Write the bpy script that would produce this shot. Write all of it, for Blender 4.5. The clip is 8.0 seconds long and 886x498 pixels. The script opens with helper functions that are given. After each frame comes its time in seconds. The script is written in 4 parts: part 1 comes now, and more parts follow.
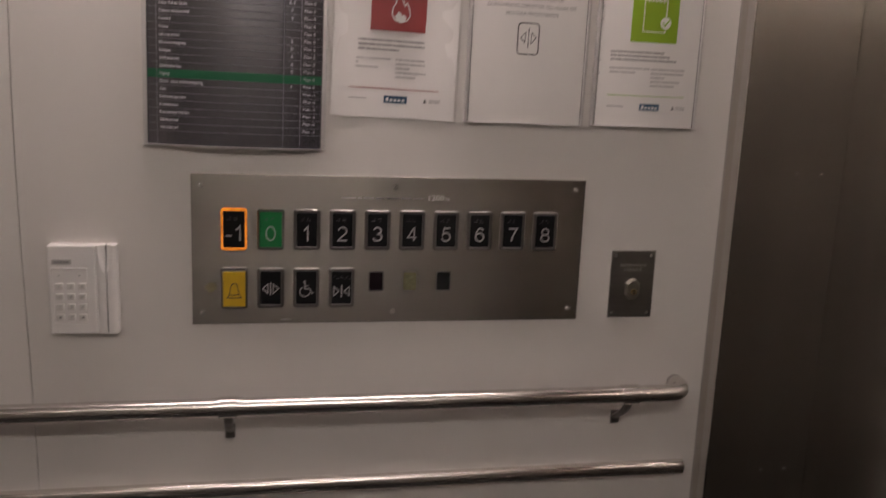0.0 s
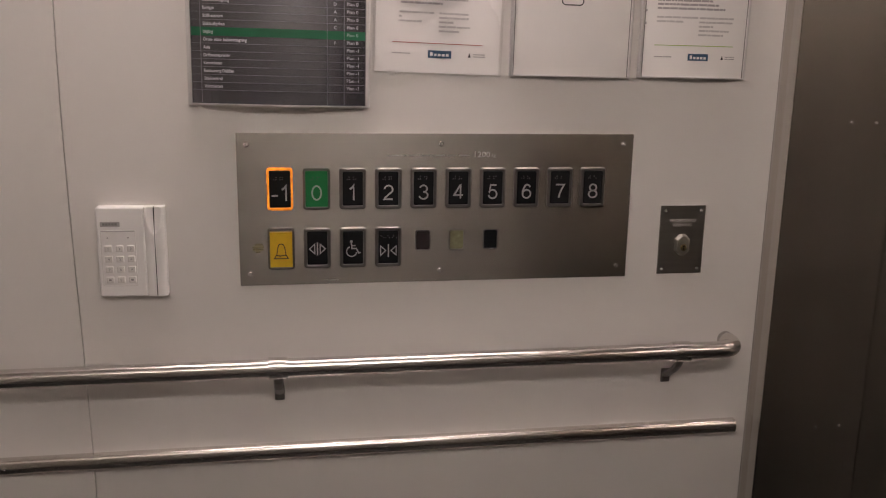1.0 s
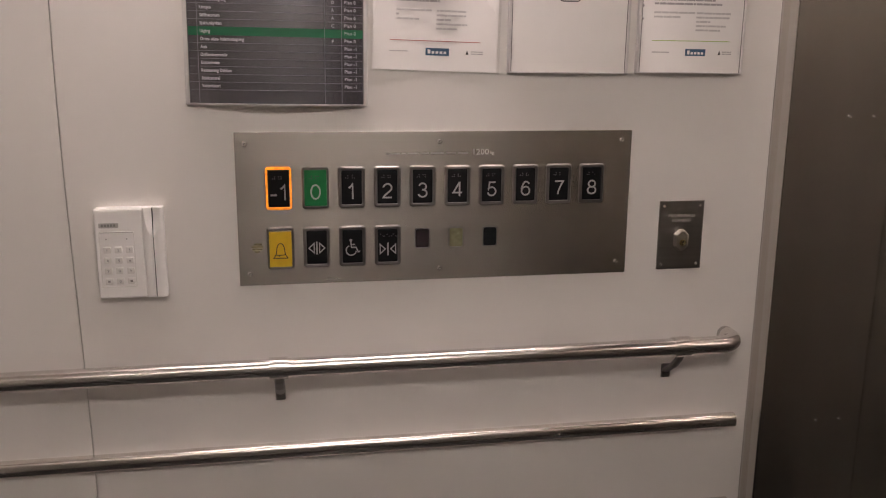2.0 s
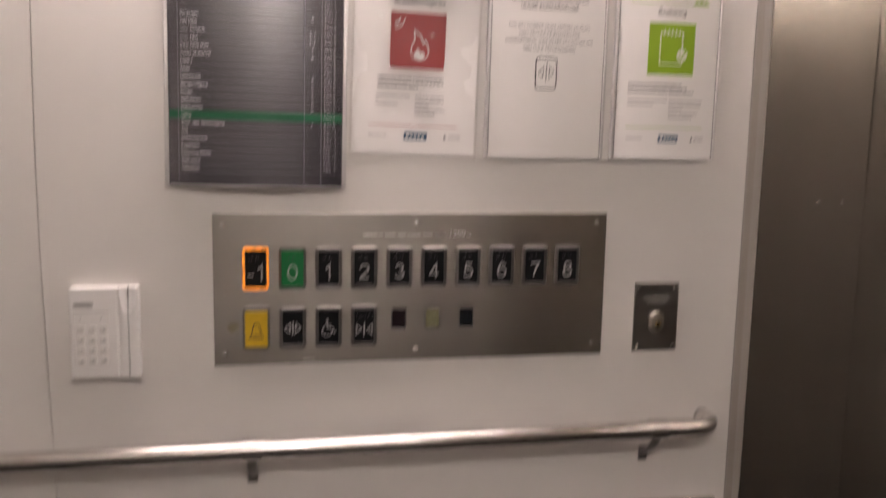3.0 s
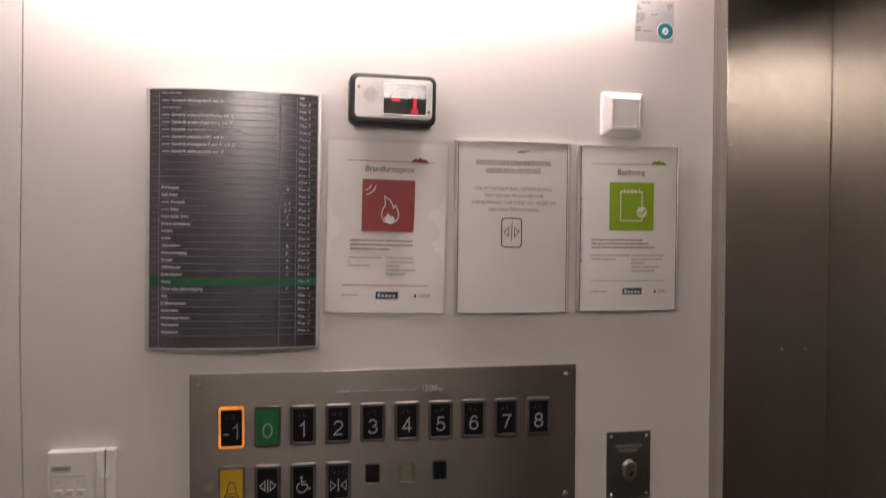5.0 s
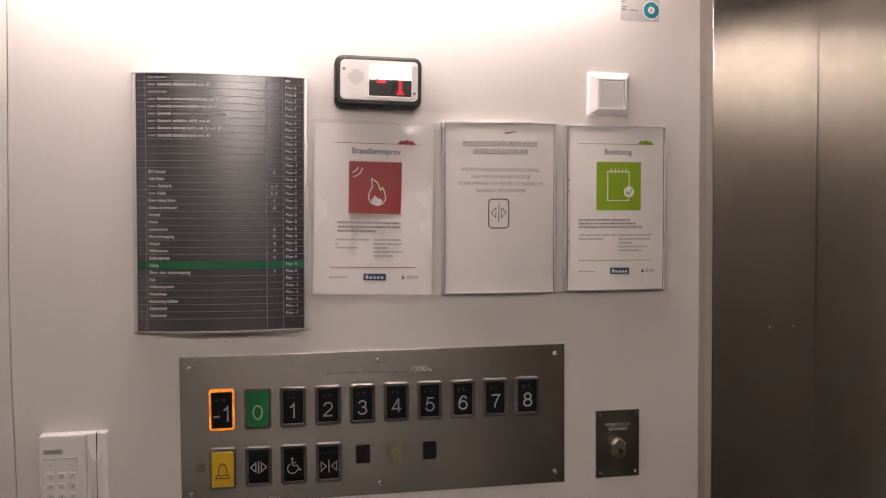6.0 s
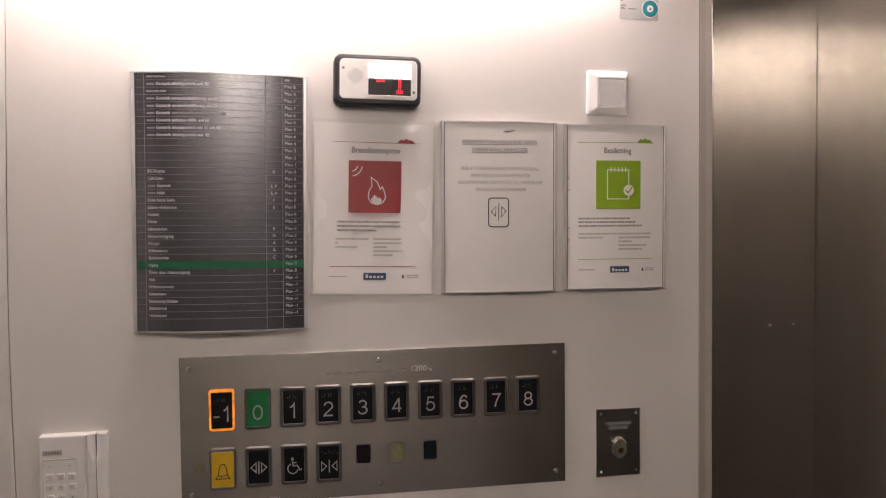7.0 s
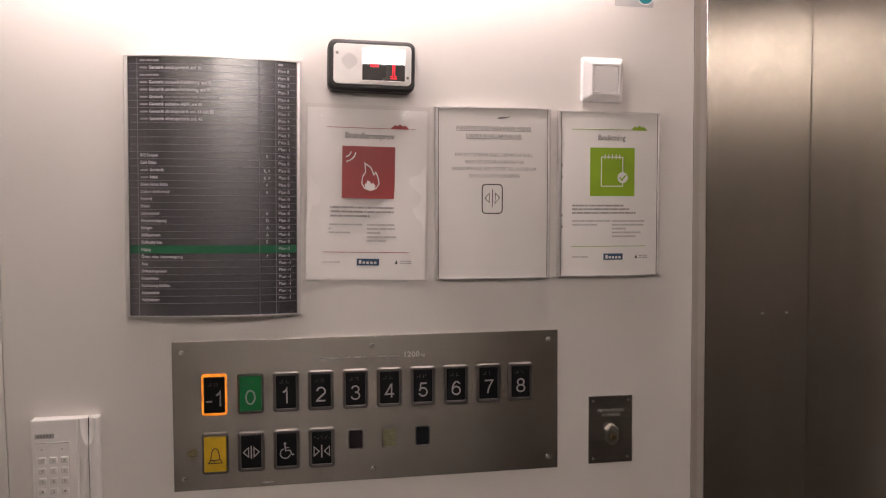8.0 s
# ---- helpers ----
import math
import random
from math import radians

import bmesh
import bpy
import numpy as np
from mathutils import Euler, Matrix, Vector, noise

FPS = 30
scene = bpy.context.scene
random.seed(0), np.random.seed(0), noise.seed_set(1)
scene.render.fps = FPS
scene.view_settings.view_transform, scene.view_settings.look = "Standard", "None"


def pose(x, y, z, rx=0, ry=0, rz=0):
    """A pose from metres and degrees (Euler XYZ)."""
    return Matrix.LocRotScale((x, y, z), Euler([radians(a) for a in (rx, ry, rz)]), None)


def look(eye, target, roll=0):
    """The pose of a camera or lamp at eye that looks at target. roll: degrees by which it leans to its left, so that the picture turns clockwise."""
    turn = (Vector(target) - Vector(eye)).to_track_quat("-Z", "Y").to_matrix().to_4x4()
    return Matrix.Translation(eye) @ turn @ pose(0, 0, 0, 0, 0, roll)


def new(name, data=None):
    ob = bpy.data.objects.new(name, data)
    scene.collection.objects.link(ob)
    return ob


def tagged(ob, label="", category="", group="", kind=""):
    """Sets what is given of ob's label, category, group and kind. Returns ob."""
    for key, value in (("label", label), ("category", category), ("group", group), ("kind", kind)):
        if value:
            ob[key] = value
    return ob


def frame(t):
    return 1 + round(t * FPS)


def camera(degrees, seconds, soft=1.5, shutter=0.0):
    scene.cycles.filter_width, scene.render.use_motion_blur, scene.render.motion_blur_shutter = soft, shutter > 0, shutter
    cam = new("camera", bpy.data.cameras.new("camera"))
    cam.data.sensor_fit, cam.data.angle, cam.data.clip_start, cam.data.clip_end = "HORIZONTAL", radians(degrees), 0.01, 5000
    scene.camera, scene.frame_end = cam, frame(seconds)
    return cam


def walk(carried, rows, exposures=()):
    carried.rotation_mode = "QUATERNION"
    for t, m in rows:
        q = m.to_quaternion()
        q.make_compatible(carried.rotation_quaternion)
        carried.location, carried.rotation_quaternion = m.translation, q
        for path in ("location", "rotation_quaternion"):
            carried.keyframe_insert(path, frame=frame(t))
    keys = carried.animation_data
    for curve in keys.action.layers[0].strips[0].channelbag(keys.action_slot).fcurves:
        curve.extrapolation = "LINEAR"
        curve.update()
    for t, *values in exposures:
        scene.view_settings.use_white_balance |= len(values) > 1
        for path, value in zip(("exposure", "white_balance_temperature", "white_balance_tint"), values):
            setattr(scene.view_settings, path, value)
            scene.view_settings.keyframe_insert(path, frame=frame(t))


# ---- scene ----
cam = camera(55.3, 8.0, soft=1.1, shutter=0.5)
PATH = [
    (0, (0.138, -1.421, 1.491), (0.524, 0.503, 1.104), 2.4),
    (0.5, (0.11, -1.41, 1.447), (0.45, 0.513, 1.016), 0.8),
    (1, (0.101, -1.407, 1.442), (0.432, 0.519, 1.017), 1.0),
    (1.2, (0.096, -1.404, 1.445), (0.432, 0.521, 1.019), 0.6),
    (2.3, (0.089, -1.404, 1.44), (0.438, 0.517, 1.007), 0.5),
    (2.5, (0.08, -1.402, 1.459), (0.437, 0.513, 1.007), 0.7),
    (2.7, (0.097, -1.407, 1.44), (0.447, 0.523, 1.049), 0.6),
    (2.9, (0.113, -1.413, 1.451), (0.475, 0.529, 1.137), 1.2),
    (3, (0.107, -1.409, 1.471), (0.487, 0.535, 1.191), 1.1),
    (3.1, (0.123, -1.416, 1.485), (0.52, 0.534, 1.282), 1.5),
    (3.3, (0.158, -1.434, 1.53), (0.544, 0.524, 1.412), 0.8),
    (3.5, (0.177, -1.441, 1.578), (0.577, 0.518, 1.528), 0.7),
    (3.7, (0.204, -1.452, 1.585), (0.598, 0.509, 1.606), 0.2),
    (4, (0.194, -1.462, 1.607), (0.611, 0.494, 1.663), 0.2),
    (4.5, (0.186, -1.461, 1.589), (0.582, 0.498, 1.634), -0.1),
    (5, (0.16, -1.461, 1.577), (0.524, 0.505, 1.526), 0.2),
    (5.2, (0.17, -1.473, 1.574), (0.522, 0.494, 1.488), -0.2),
    (6.5, (0.184, -1.469, 1.565), (0.548, 0.496, 1.487), -0.5),
    (7, (0.178, -1.468, 1.562), (0.546, 0.497, 1.485), -0.6),
    (7.5, (0.182, -1.469, 1.558), (0.55, 0.496, 1.477), -0.5),
    (8, (0.186, -1.47, 1.551), (0.558, 0.493, 1.456), -0.3),
]
EXPOSURE = [(0.0, -0.30), (0.5, -0.01), (1.0, 0.14), (2.5, 0.40), (3.0, 0.40), (3.5, 0.41), (4.0, -0.09), (4.5, -0.42), (5.0, -0.23), (6.5, 0.01), (8.0, 0.0)]
walk(cam, [(t, look(eye, target, roll)) for t, eye, target, roll in PATH], EXPOSURE)

# ---------------------------------------------------------------- light
world = bpy.data.worlds.new("world")
scene.world = world
world.use_nodes = True
world.node_tree.nodes["Background"].inputs[0].default_value = (0.02, 0.02, 0.02, 1)
world.node_tree.nodes["Background"].inputs[1].default_value = 0.1

TUBE_GLOW = 75.0


# ---------------------------------------------------------------- materials
def mat(name, colour, rough=0.5, metal=0.0, vary=0.06, scale=6.0, bump=0.0, bump_scale=300.0,
        stretch=(1, 1, 1), coat=0.0, aniso=0.0, grain=(0, 0, 1), emit=None, glow=0.0, spec=0.5, rough_vary=0.06, flicker=0.0):
    """Painted, plastic or metal surface with broad stains and fine grain."""
    m = bpy.data.materials.new(name)
    m.use_nodes = True
    nt = m.node_tree
    n, link = nt.nodes, nt.links
    b = n["Principled BSDF"]
    b.inputs["Metallic"].default_value = metal
    b.inputs["Specular IOR Level"].default_value = spec
    b.inputs["Coat Weight"].default_value = coat
    b.inputs["Coat Roughness"].default_value = 0.06
    tex = n.new("ShaderNodeTexCoord")
    mp = n.new("ShaderNodeMapping")
    mp.inputs["Scale"].default_value = stretch
    link.new(tex.outputs["Object"], mp.inputs["Vector"])
    wide = n.new("ShaderNodeTexNoise")
    wide.inputs["Scale"].default_value = scale
    wide.inputs["Detail"].default_value = 5
    link.new(mp.outputs[0], wide.inputs["Vector"])
    ramp = n.new("ShaderNodeMapRange")
    ramp.inputs["From Min"].default_value, ramp.inputs["From Max"].default_value = 0.3, 0.7
    ramp.inputs["To Min"].default_value, ramp.inputs["To Max"].default_value = 1 - vary, 1 + vary
    link.new(wide.outputs["Fac"], ramp.inputs["Value"])
    mul = n.new("ShaderNodeVectorMath")
    mul.operation = "SCALE"
    mul.inputs[0].default_value = colour
    link.new(ramp.outputs[0], mul.inputs["Scale"])
    link.new(mul.outputs[0], b.inputs["Base Color"])
    fine = n.new("ShaderNodeTexNoise")
    fine.inputs["Scale"].default_value = bump_scale
    fine.inputs["Detail"].default_value = 3
    link.new(mp.outputs[0], fine.inputs["Vector"])
    rr = n.new("ShaderNodeMapRange")
    rr.inputs["To Min"].default_value = max(0.02, rough - rough_vary)
    rr.inputs["To Max"].default_value = min(1, rough + rough_vary)
    link.new(wide.outputs["Fac"], rr.inputs["Value"])
    link.new(rr.outputs[0], b.inputs["Roughness"])
    if bump:
        bp = n.new("ShaderNodeBump")
        bp.inputs["Strength"].default_value = bump
        bp.inputs["Distance"].default_value = 0.001
        link.new(fine.outputs["Fac"], bp.inputs["Height"])
        link.new(bp.outputs[0], b.inputs["Normal"])
    if aniso:
        tg = n.new("ShaderNodeCombineXYZ")
        for axis, value in zip("XYZ", grain):
            tg.inputs[axis].default_value = value
        b.inputs["Anisotropic"].default_value = aniso
        link.new(tg.outputs[0], b.inputs["Tangent"])
    if emit:
        b.inputs["Emission Color"].default_value = (*emit, 1)
        b.inputs["Emission Strength"].default_value = glow
        if flicker:
            fl = n.new("ShaderNodeMapRange")
            fl.inputs["From Min"].default_value, fl.inputs["From Max"].default_value = 0.35, 0.65
            fl.inputs["To Min"].default_value, fl.inputs["To Max"].default_value = glow * (1 - flicker), glow * (1 + flicker)
            link.new(wide.outputs["Fac"], fl.inputs["Value"])
            link.new(fl.outputs[0], b.inputs["Emission Strength"])
    return m


def clear_film(name, rough, wrinkle=0.0, tint=(1, 1, 1)):
    """Thin clear plastic: see-through, with a gloss that grows at low angles."""
    m = bpy.data.materials.new(name)
    m.use_nodes = True
    n, link = m.node_tree.nodes, m.node_tree.links
    n.remove(n["Principled BSDF"])
    mix, tr, gl, fr = (n.new("ShaderNode" + k) for k in ("MixShader", "BsdfTransparent", "BsdfGlossy", "Fresnel"))
    tr.inputs[0].default_value = (*tint, 1)
    gl.inputs["Roughness"].default_value = rough
    fr.inputs["IOR"].default_value = 1.5
    link.new(fr.outputs[0], mix.inputs[0])
    link.new(tr.outputs[0], mix.inputs[1])
    link.new(gl.outputs[0], mix.inputs[2])
    link.new(mix.outputs[0], n["Material Output"].inputs["Surface"])
    if wrinkle:
        tex, ns, bp = n.new("ShaderNodeTexCoord"), n.new("ShaderNodeTexNoise"), n.new("ShaderNodeBump")
        ns.inputs["Scale"].default_value = 28
        ns.inputs["Detail"].default_value = 3
        bp.inputs["Strength"].default_value = wrinkle
        bp.inputs["Distance"].default_value = 0.004
        link.new(tex.outputs["Object"], ns.inputs["Vector"])
        link.new(ns.outputs["Fac"], bp.inputs["Height"])
        link.new(bp.outputs[0], gl.inputs["Normal"])
        link.new(bp.outputs[0], fr.inputs["Normal"])
    return m


M_WALL = mat("white_laminate", (0.74, 0.71, 0.68), 0.38, vary=0.025, scale=1.6, bump=0.02, bump_scale=700)
# tone of the unseen south wall, greyed to hold down bounce and reflections
M_GREYWALL = mat("far_wall_grey", (0.34, 0.325, 0.305), 0.4, vary=0.03, scale=1.6, bump=0.02, bump_scale=700)
M_BACK = mat("dark_backing", (0.22, 0.21, 0.20), 0.8)
M_CEIL = mat("ceiling_paint", (0.62, 0.59, 0.55), 0.55, vary=0.03, scale=2.5, bump=0.1, bump_scale=500)
M_ROOF = mat("roof_paint", (0.8, 0.79, 0.77), 0.7)
M_FLOOR = mat("grey_vinyl", (0.032, 0.031, 0.030), 0.5, vary=0.2, scale=30, bump=0.2)
M_STEEL = mat("brushed_steel", (0.515, 0.485, 0.445), 0.25, 1.0, vary=0.05, scale=3, bump=0.004, bump_scale=260,
              stretch=(6, 6, 0.12), aniso=0.6, grain=(0.707, 0.707, 0), rough_vary=0.02)
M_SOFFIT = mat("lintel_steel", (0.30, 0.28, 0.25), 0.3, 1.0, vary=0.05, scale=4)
M_PANEL = mat("brushed_panel_steel", (0.64, 0.61, 0.565), 0.25, 1.0, vary=0.05, scale=4, bump=0.008, bump_scale=420,
              stretch=(0.1, 0.1, 6), aniso=0.8)
M_KEYPLATE = mat("grey_anodised_plate", (0.31, 0.293, 0.276), 0.34, 1.0, vary=0.06, scale=20, bump=0.008, stretch=(0.2, 1, 5))
M_CHROME = mat("polished_steel", (0.72, 0.69, 0.67), 0.19, 1.0, vary=0.02, scale=9, rough_vary=0.015)
M_BUMPER = mat("satin_steel", (0.70, 0.665, 0.63), 0.19, 1.0, vary=0.03, scale=9, rough_vary=0.015)
M_SCREW = mat("screw_steel", (0.7, 0.68, 0.65), 0.2, 1.0)
M_TRIM = mat("satin_corner_profile", (0.52, 0.495, 0.47), 0.10, 1.0, vary=0.04, scale=5, rough_vary=0.02)
M_BEZEL = mat("button_bezel_metal", (0.20, 0.185, 0.18), 0.36, 0.9, vary=0.05, scale=40)
M_BLACK = mat("black_key_plastic", (0.006, 0.006, 0.007), 0.4, vary=0.15, scale=60, bump=0.02, spec=0.25)
M_BLACKR = mat("black_rubber_housing", (0.018, 0.018, 0.02), 0.45, vary=0.2, scale=30, bump=0.08)
M_GREEN = mat("green_key_plastic", (0.010, 0.19, 0.055), 0.35, vary=0.06, scale=60)
M_YELLOW = mat("yellow_key_plastic", (0.62, 0.40, 0.02), 0.38, vary=0.08, scale=60)
M_DIGIT = mat("pale_grey_print", (0.42, 0.41, 0.41), 0.5)
M_BRAILLE = mat("black_braille_dots", (0.075, 0.073, 0.075), 0.3)
M_ORANGE = mat("lit_orange_ring", (0.8, 0.3, 0.03), 0.4, emit=(1.0, 0.27, 0.02), glow=0.62, vary=0.1, scale=110, flicker=0.7)
M_IND1 = mat("dark_red_window", (0.014, 0.007, 0.010), 0.2)
M_IND2 = mat("olive_window", (0.19, 0.185, 0.11), 0.25, vary=0.15, scale=150)
M_IND3 = mat("black_window", (0.008, 0.010, 0.012), 0.2)
M_INK = mat("black_ink", (0.035, 0.033, 0.035), 0.6)
M_GREYINK = mat("grey_ink", (0.22, 0.21, 0.21), 0.6)
M_PALEINK = mat("pale_grey_ink", (0.42, 0.40, 0.40), 0.6)
M_WHITEINK = mat("white_ink", (0.82, 0.80, 0.79), 0.6)
M_PAPER = mat("white_paper", (0.87, 0.845, 0.825), 0.6, vary=0.02, scale=12, bump=0.05)
M_PAPER2 = mat("laminated_paper", (0.80, 0.775, 0.75), 0.5, vary=0.02, scale=9, coat=0.9)
M_PAPER3 = mat("laminated_white_paper", (0.87, 0.845, 0.825), 0.55, vary=0.02, scale=12, bump=0.05, coat=0.9)
M_RED = mat("red_print", (0.36, 0.045, 0.045), 0.45, vary=0.05, scale=30)
M_LIME = mat("lime_green_print", (0.26, 0.42, 0.012), 0.45, vary=0.05, scale=30)
M_BLUE = mat("blue_print", (0.03, 0.085, 0.16), 0.45)
M_ALU = mat("satin_aluminium", (0.66, 0.64, 0.63), 0.33, 0.6, vary=0.05, scale=25)
M_SEAL = mat("dark_grey_seal", (0.16, 0.155, 0.155), 0.6)
M_SIGN = mat("dark_sign_sheet", (0.035, 0.032, 0.047), 0.25, 0.0, vary=0.05, scale=14, spec=1.0,
             stretch=(1, 1, 0.15), rough_vary=0.0, aniso=0.3)
M_SIGN.node_tree.nodes["Principled BSDF"].inputs["IOR"].default_value = 1.8
M_SIGNGREEN = mat("green_sign_stripe", (0.012, 0.12, 0.055), 0.33, vary=0.06)
M_SIGNLINE = mat("grey_sign_line", (0.24, 0.23, 0.25), 0.5)
M_SIGNBAR = mat("faint_sign_text", (0.27, 0.26, 0.275), 0.5)
M_SIGNTEXT = mat("light_sign_text", (0.54, 0.52, 0.54), 0.5)
M_WHITEPL = mat("white_plastic", (0.88, 0.86, 0.845), 0.33, vary=0.02, scale=20, bump=0.03)
M_KEYWHITE = mat("keypad_key_plastic", (0.72, 0.70, 0.675), 0.4, vary=0.03)
M_GREYPL_SHADE = mat("grey_label_and_shade", (0.44, 0.42, 0.41), 0.4)
M_SILVER = mat("silver_faceplate", (0.88, 0.86, 0.84), 0.42, 0.05, vary=0.03, scale=40, rough_vary=0.05)
M_SCREEN = mat("black_display_glass", (0.05, 0.05, 0.052), 0.04, 0.25, vary=0.2, coat=1.0, spec=1.0, rough_vary=0.02)
M_LED = mat("red_led", (0.6, 0.01, 0.02), 0.5, emit=(1.0, 0.02, 0.045), glow=1.7, vary=0.05)
M_STICKER = mat("grey_sticker", (0.50, 0.49, 0.48), 0.4, vary=0.03, scale=20)
M_TEAL = mat("teal_print", (0.008, 0.22, 0.27), 0.45)
M_BRASS = mat("brass", (0.55, 0.42, 0.2), 0.25, 1.0)
M_BRAILLEYEL = mat("faded_yellow_print", (0.22, 0.185, 0.075), 0.5)
M_ENGRAVE = mat("pale_engraving", (0.75, 0.73, 0.71), 0.55)
M_FAINT = mat("faint_engraving", (0.52, 0.495, 0.47), 0.4, 0.85)
M_ETCH = mat("grey_etching", (0.60, 0.58, 0.56), 0.5, 0.4)
M_LOCK = mat("dull_nickel", (0.46, 0.43, 0.39), 0.3, 1.0, vary=0.06, scale=60)
M_TUBE = mat("tube_glass", (0.9, 0.9, 0.9), 0.4, emit=(1.0, 0.83, 0.80), glow=TUBE_GLOW, vary=0.0)
M_TUBE_FAR = mat("bare_tube_glass", (0.9, 0.9, 0.9), 0.4, emit=(1.0, 0.875, 0.84), glow=61.0, vary=0.0)
# weak warm glow for an added tube that fills from the front
M_TUBE_FILL = mat("fill_tube_glass", (0.9, 0.9, 0.9), 0.4, emit=(1.0, 0.86, 0.76), glow=12.0, vary=0.0)
M_FILM = clear_film("clear_sleeve", 0.05, wrinkle=0.16, tint=(0.94, 0.935, 0.93))
M_BOLDGREY = mat("grey_bold_print", (0.36, 0.345, 0.345), 0.6)
M_FINEGREY = mat("pale_fine_print", (0.52, 0.50, 0.495), 0.6)


# ---------------------------------------------------------------- mesh helpers
def thing(name, label, category, x=0.0, y=0.0, z=0.0, group="", kind=""):
    e = new(name)
    e.location = (x, y, z)
    e.empty_display_size = 0.05
    return tagged(e, label, category, group, kind)


def part(name, bm, material, parent=None, label="", smooth=False):
    """Links a bmesh, given in world places, as one mesh under its thing or part."""
    bmesh.ops.recalc_face_normals(bm, faces=bm.faces)
    me = bpy.data.meshes.new(name)
    bm.to_mesh(me)
    bm.free()
    me.materials.append(material)
    if smooth:
        for p in me.polygons:
            p.use_smooth = True
    ob = new(name, me)
    if parent:
        ob.parent = parent
        off = Vector((0, 0, 0))
        up = parent
        while up:
            off += up.location
            up = up.parent
        me.transform(Matrix.Translation(-off))
    return tagged(ob, label)


def box(x0, x1, y0, y1, z0, z1, bevel=0.0, bm=None, seg=2):
    b = bmesh.new()
    bmesh.ops.create_cube(b, size=1)
    for v in b.verts:
        v.co = Vector((x0 + (v.co.x + .5) * (x1 - x0), y0 + (v.co.y + .5) * (y1 - y0), z0 + (v.co.z + .5) * (z1 - z0)))
    if bevel:
        bmesh.ops.bevel(b, geom=list(b.edges), offset=bevel, segments=seg, affect="EDGES", profile=0.5)
    return add_to(bm, b)


def add_to(bm, b):
    if bm is None:
        return b
    me = bpy.data.meshes.new("tmp")
    b.to_mesh(me)
    b.free()
    bm.from_mesh(me)
    bpy.data.meshes.remove(me)
    return bm


def round_rect(xc, zc, w, h, r, n=5):
    pts = []
    for cx, cz, a0 in ((w / 2 - r, h / 2 - r, 0), (-w / 2 + r, h / 2 - r, 90), (-w / 2 + r, -h / 2 + r, 180), (w / 2 - r, -h / 2 + r, 270)):
        for i in range(n + 1):
            a = radians(a0 + 90 * i / n)
            pts.append((xc + cx + r * math.cos(a), zc + cz + r * math.sin(a)))
    return pts


def circle(xc, zc, r, n=20):
    return [(xc + r * math.cos(2 * math.pi * i / n), zc + r * math.sin(2 * math.pi * i / n)) for i in range(n)]


def inset(pts, d):
    cx = sum(p[0] for p in pts) / len(pts)
    cz = sum(p[1] for p in pts) / len(pts)
    hw = max(abs(p[0] - cx) for p in pts)
    hh = max(abs(p[1] - cz) for p in pts)
    return [(cx + (p[0] - cx) * (hw - d) / hw, cz + (p[1] - cz) * (hh - d) / hh) for p in pts]


def prism(pts, y_back, y_front, chamfer=0.0, bm=None):
    """A plate of that outline, standing in the x-z plane, its front towards -y."""
    b = bmesh.new()
    rings = [(pts, y_back), (pts, y_front + chamfer)]
    if chamfer:
        rings += [(inset(pts, chamfer * 0.35), y_front + chamfer * 0.3), (inset(pts, chamfer), y_front)]
    vs = [[b.verts.new((x, y, z)) for x, z in ring] for ring, y in rings]
    k = len(pts)
    for a, c in zip(vs, vs[1:]):
        for i in range(k):
            b.faces.new((a[i], a[(i + 1) % k], c[(i + 1) % k], c[i]))
    b.faces.new(vs[-1])
    b.faces.new(vs[0][::-1])
    return add_to(bm, b)


def ring_prism(outer, inner, y_back, y_front, chamfer=0.0, bm=None, lip=None):
    """A frame between two outlines with the same count of points."""
    b = bmesh.new()
    loops = [(outer, y_back), (outer, y_front + chamfer), (inset(outer, chamfer), y_front),
             (inset(inner, -(chamfer if lip is None else lip)), y_front), (inner, y_front + (chamfer if lip is None else lip)), (inner, y_back)]
    vs = [[b.verts.new((x, y, z)) for x, z in ring] for ring, y in loops]
    k = len(outer)
    for a, c in zip(vs, vs[1:] + vs[:1]):
        for i in range(k):
            b.faces.new((a[i], a[(i + 1) % k], c[(i + 1) % k], c[i]))
    return add_to(bm, b)


def stroke(pts, width, y, depth=0.0004, closed=False, bm=None):
    """A drawn line of even width, as a thin raised band."""
    b = bmesh.new()
    P = [Vector((p[0], p[1])) for p in pts]
    k = len(P)
    left, right = [], []
    for i in range(k):
        if closed:
            d0, d1 = P[i] - P[i - 1], P[(i + 1) % k] - P[i]
        else:
            d0 = P[i] - P[i - 1] if i else P[1] - P[0]
            d1 = P[i + 1] - P[i] if i < k - 1 else P[-1] - P[-2]
        d0.normalize(), d1.normalize()
        t = d0 + d1
        t = t.normalized() if t.length > 1e-6 else d1
        nrm = Vector((-t.y, t.x))
        s = width / 2 / max(0.45, abs(nrm.dot(Vector((-d1.y, d1.x)))))
        left.append(P[i] + nrm * s)
        right.append(P[i] - nrm * s)
    rows = [[b.verts.new((p.x, yy, p.y)) for p in side] for side, yy in ((left, y), (left, y - depth), (right, y - depth), (right, y))]
    last = k if closed else k - 1
    for a, c in zip(rows, rows[1:] + rows[:1]):
        for i in range(last):
            b.faces.new((a[i], a[(i + 1) % k], c[(i + 1) % k], c[i]))
    if not closed:
        for i in (0, k - 1):
            b.faces.new([r[i] for r in rows])
    return add_to(bm, b)


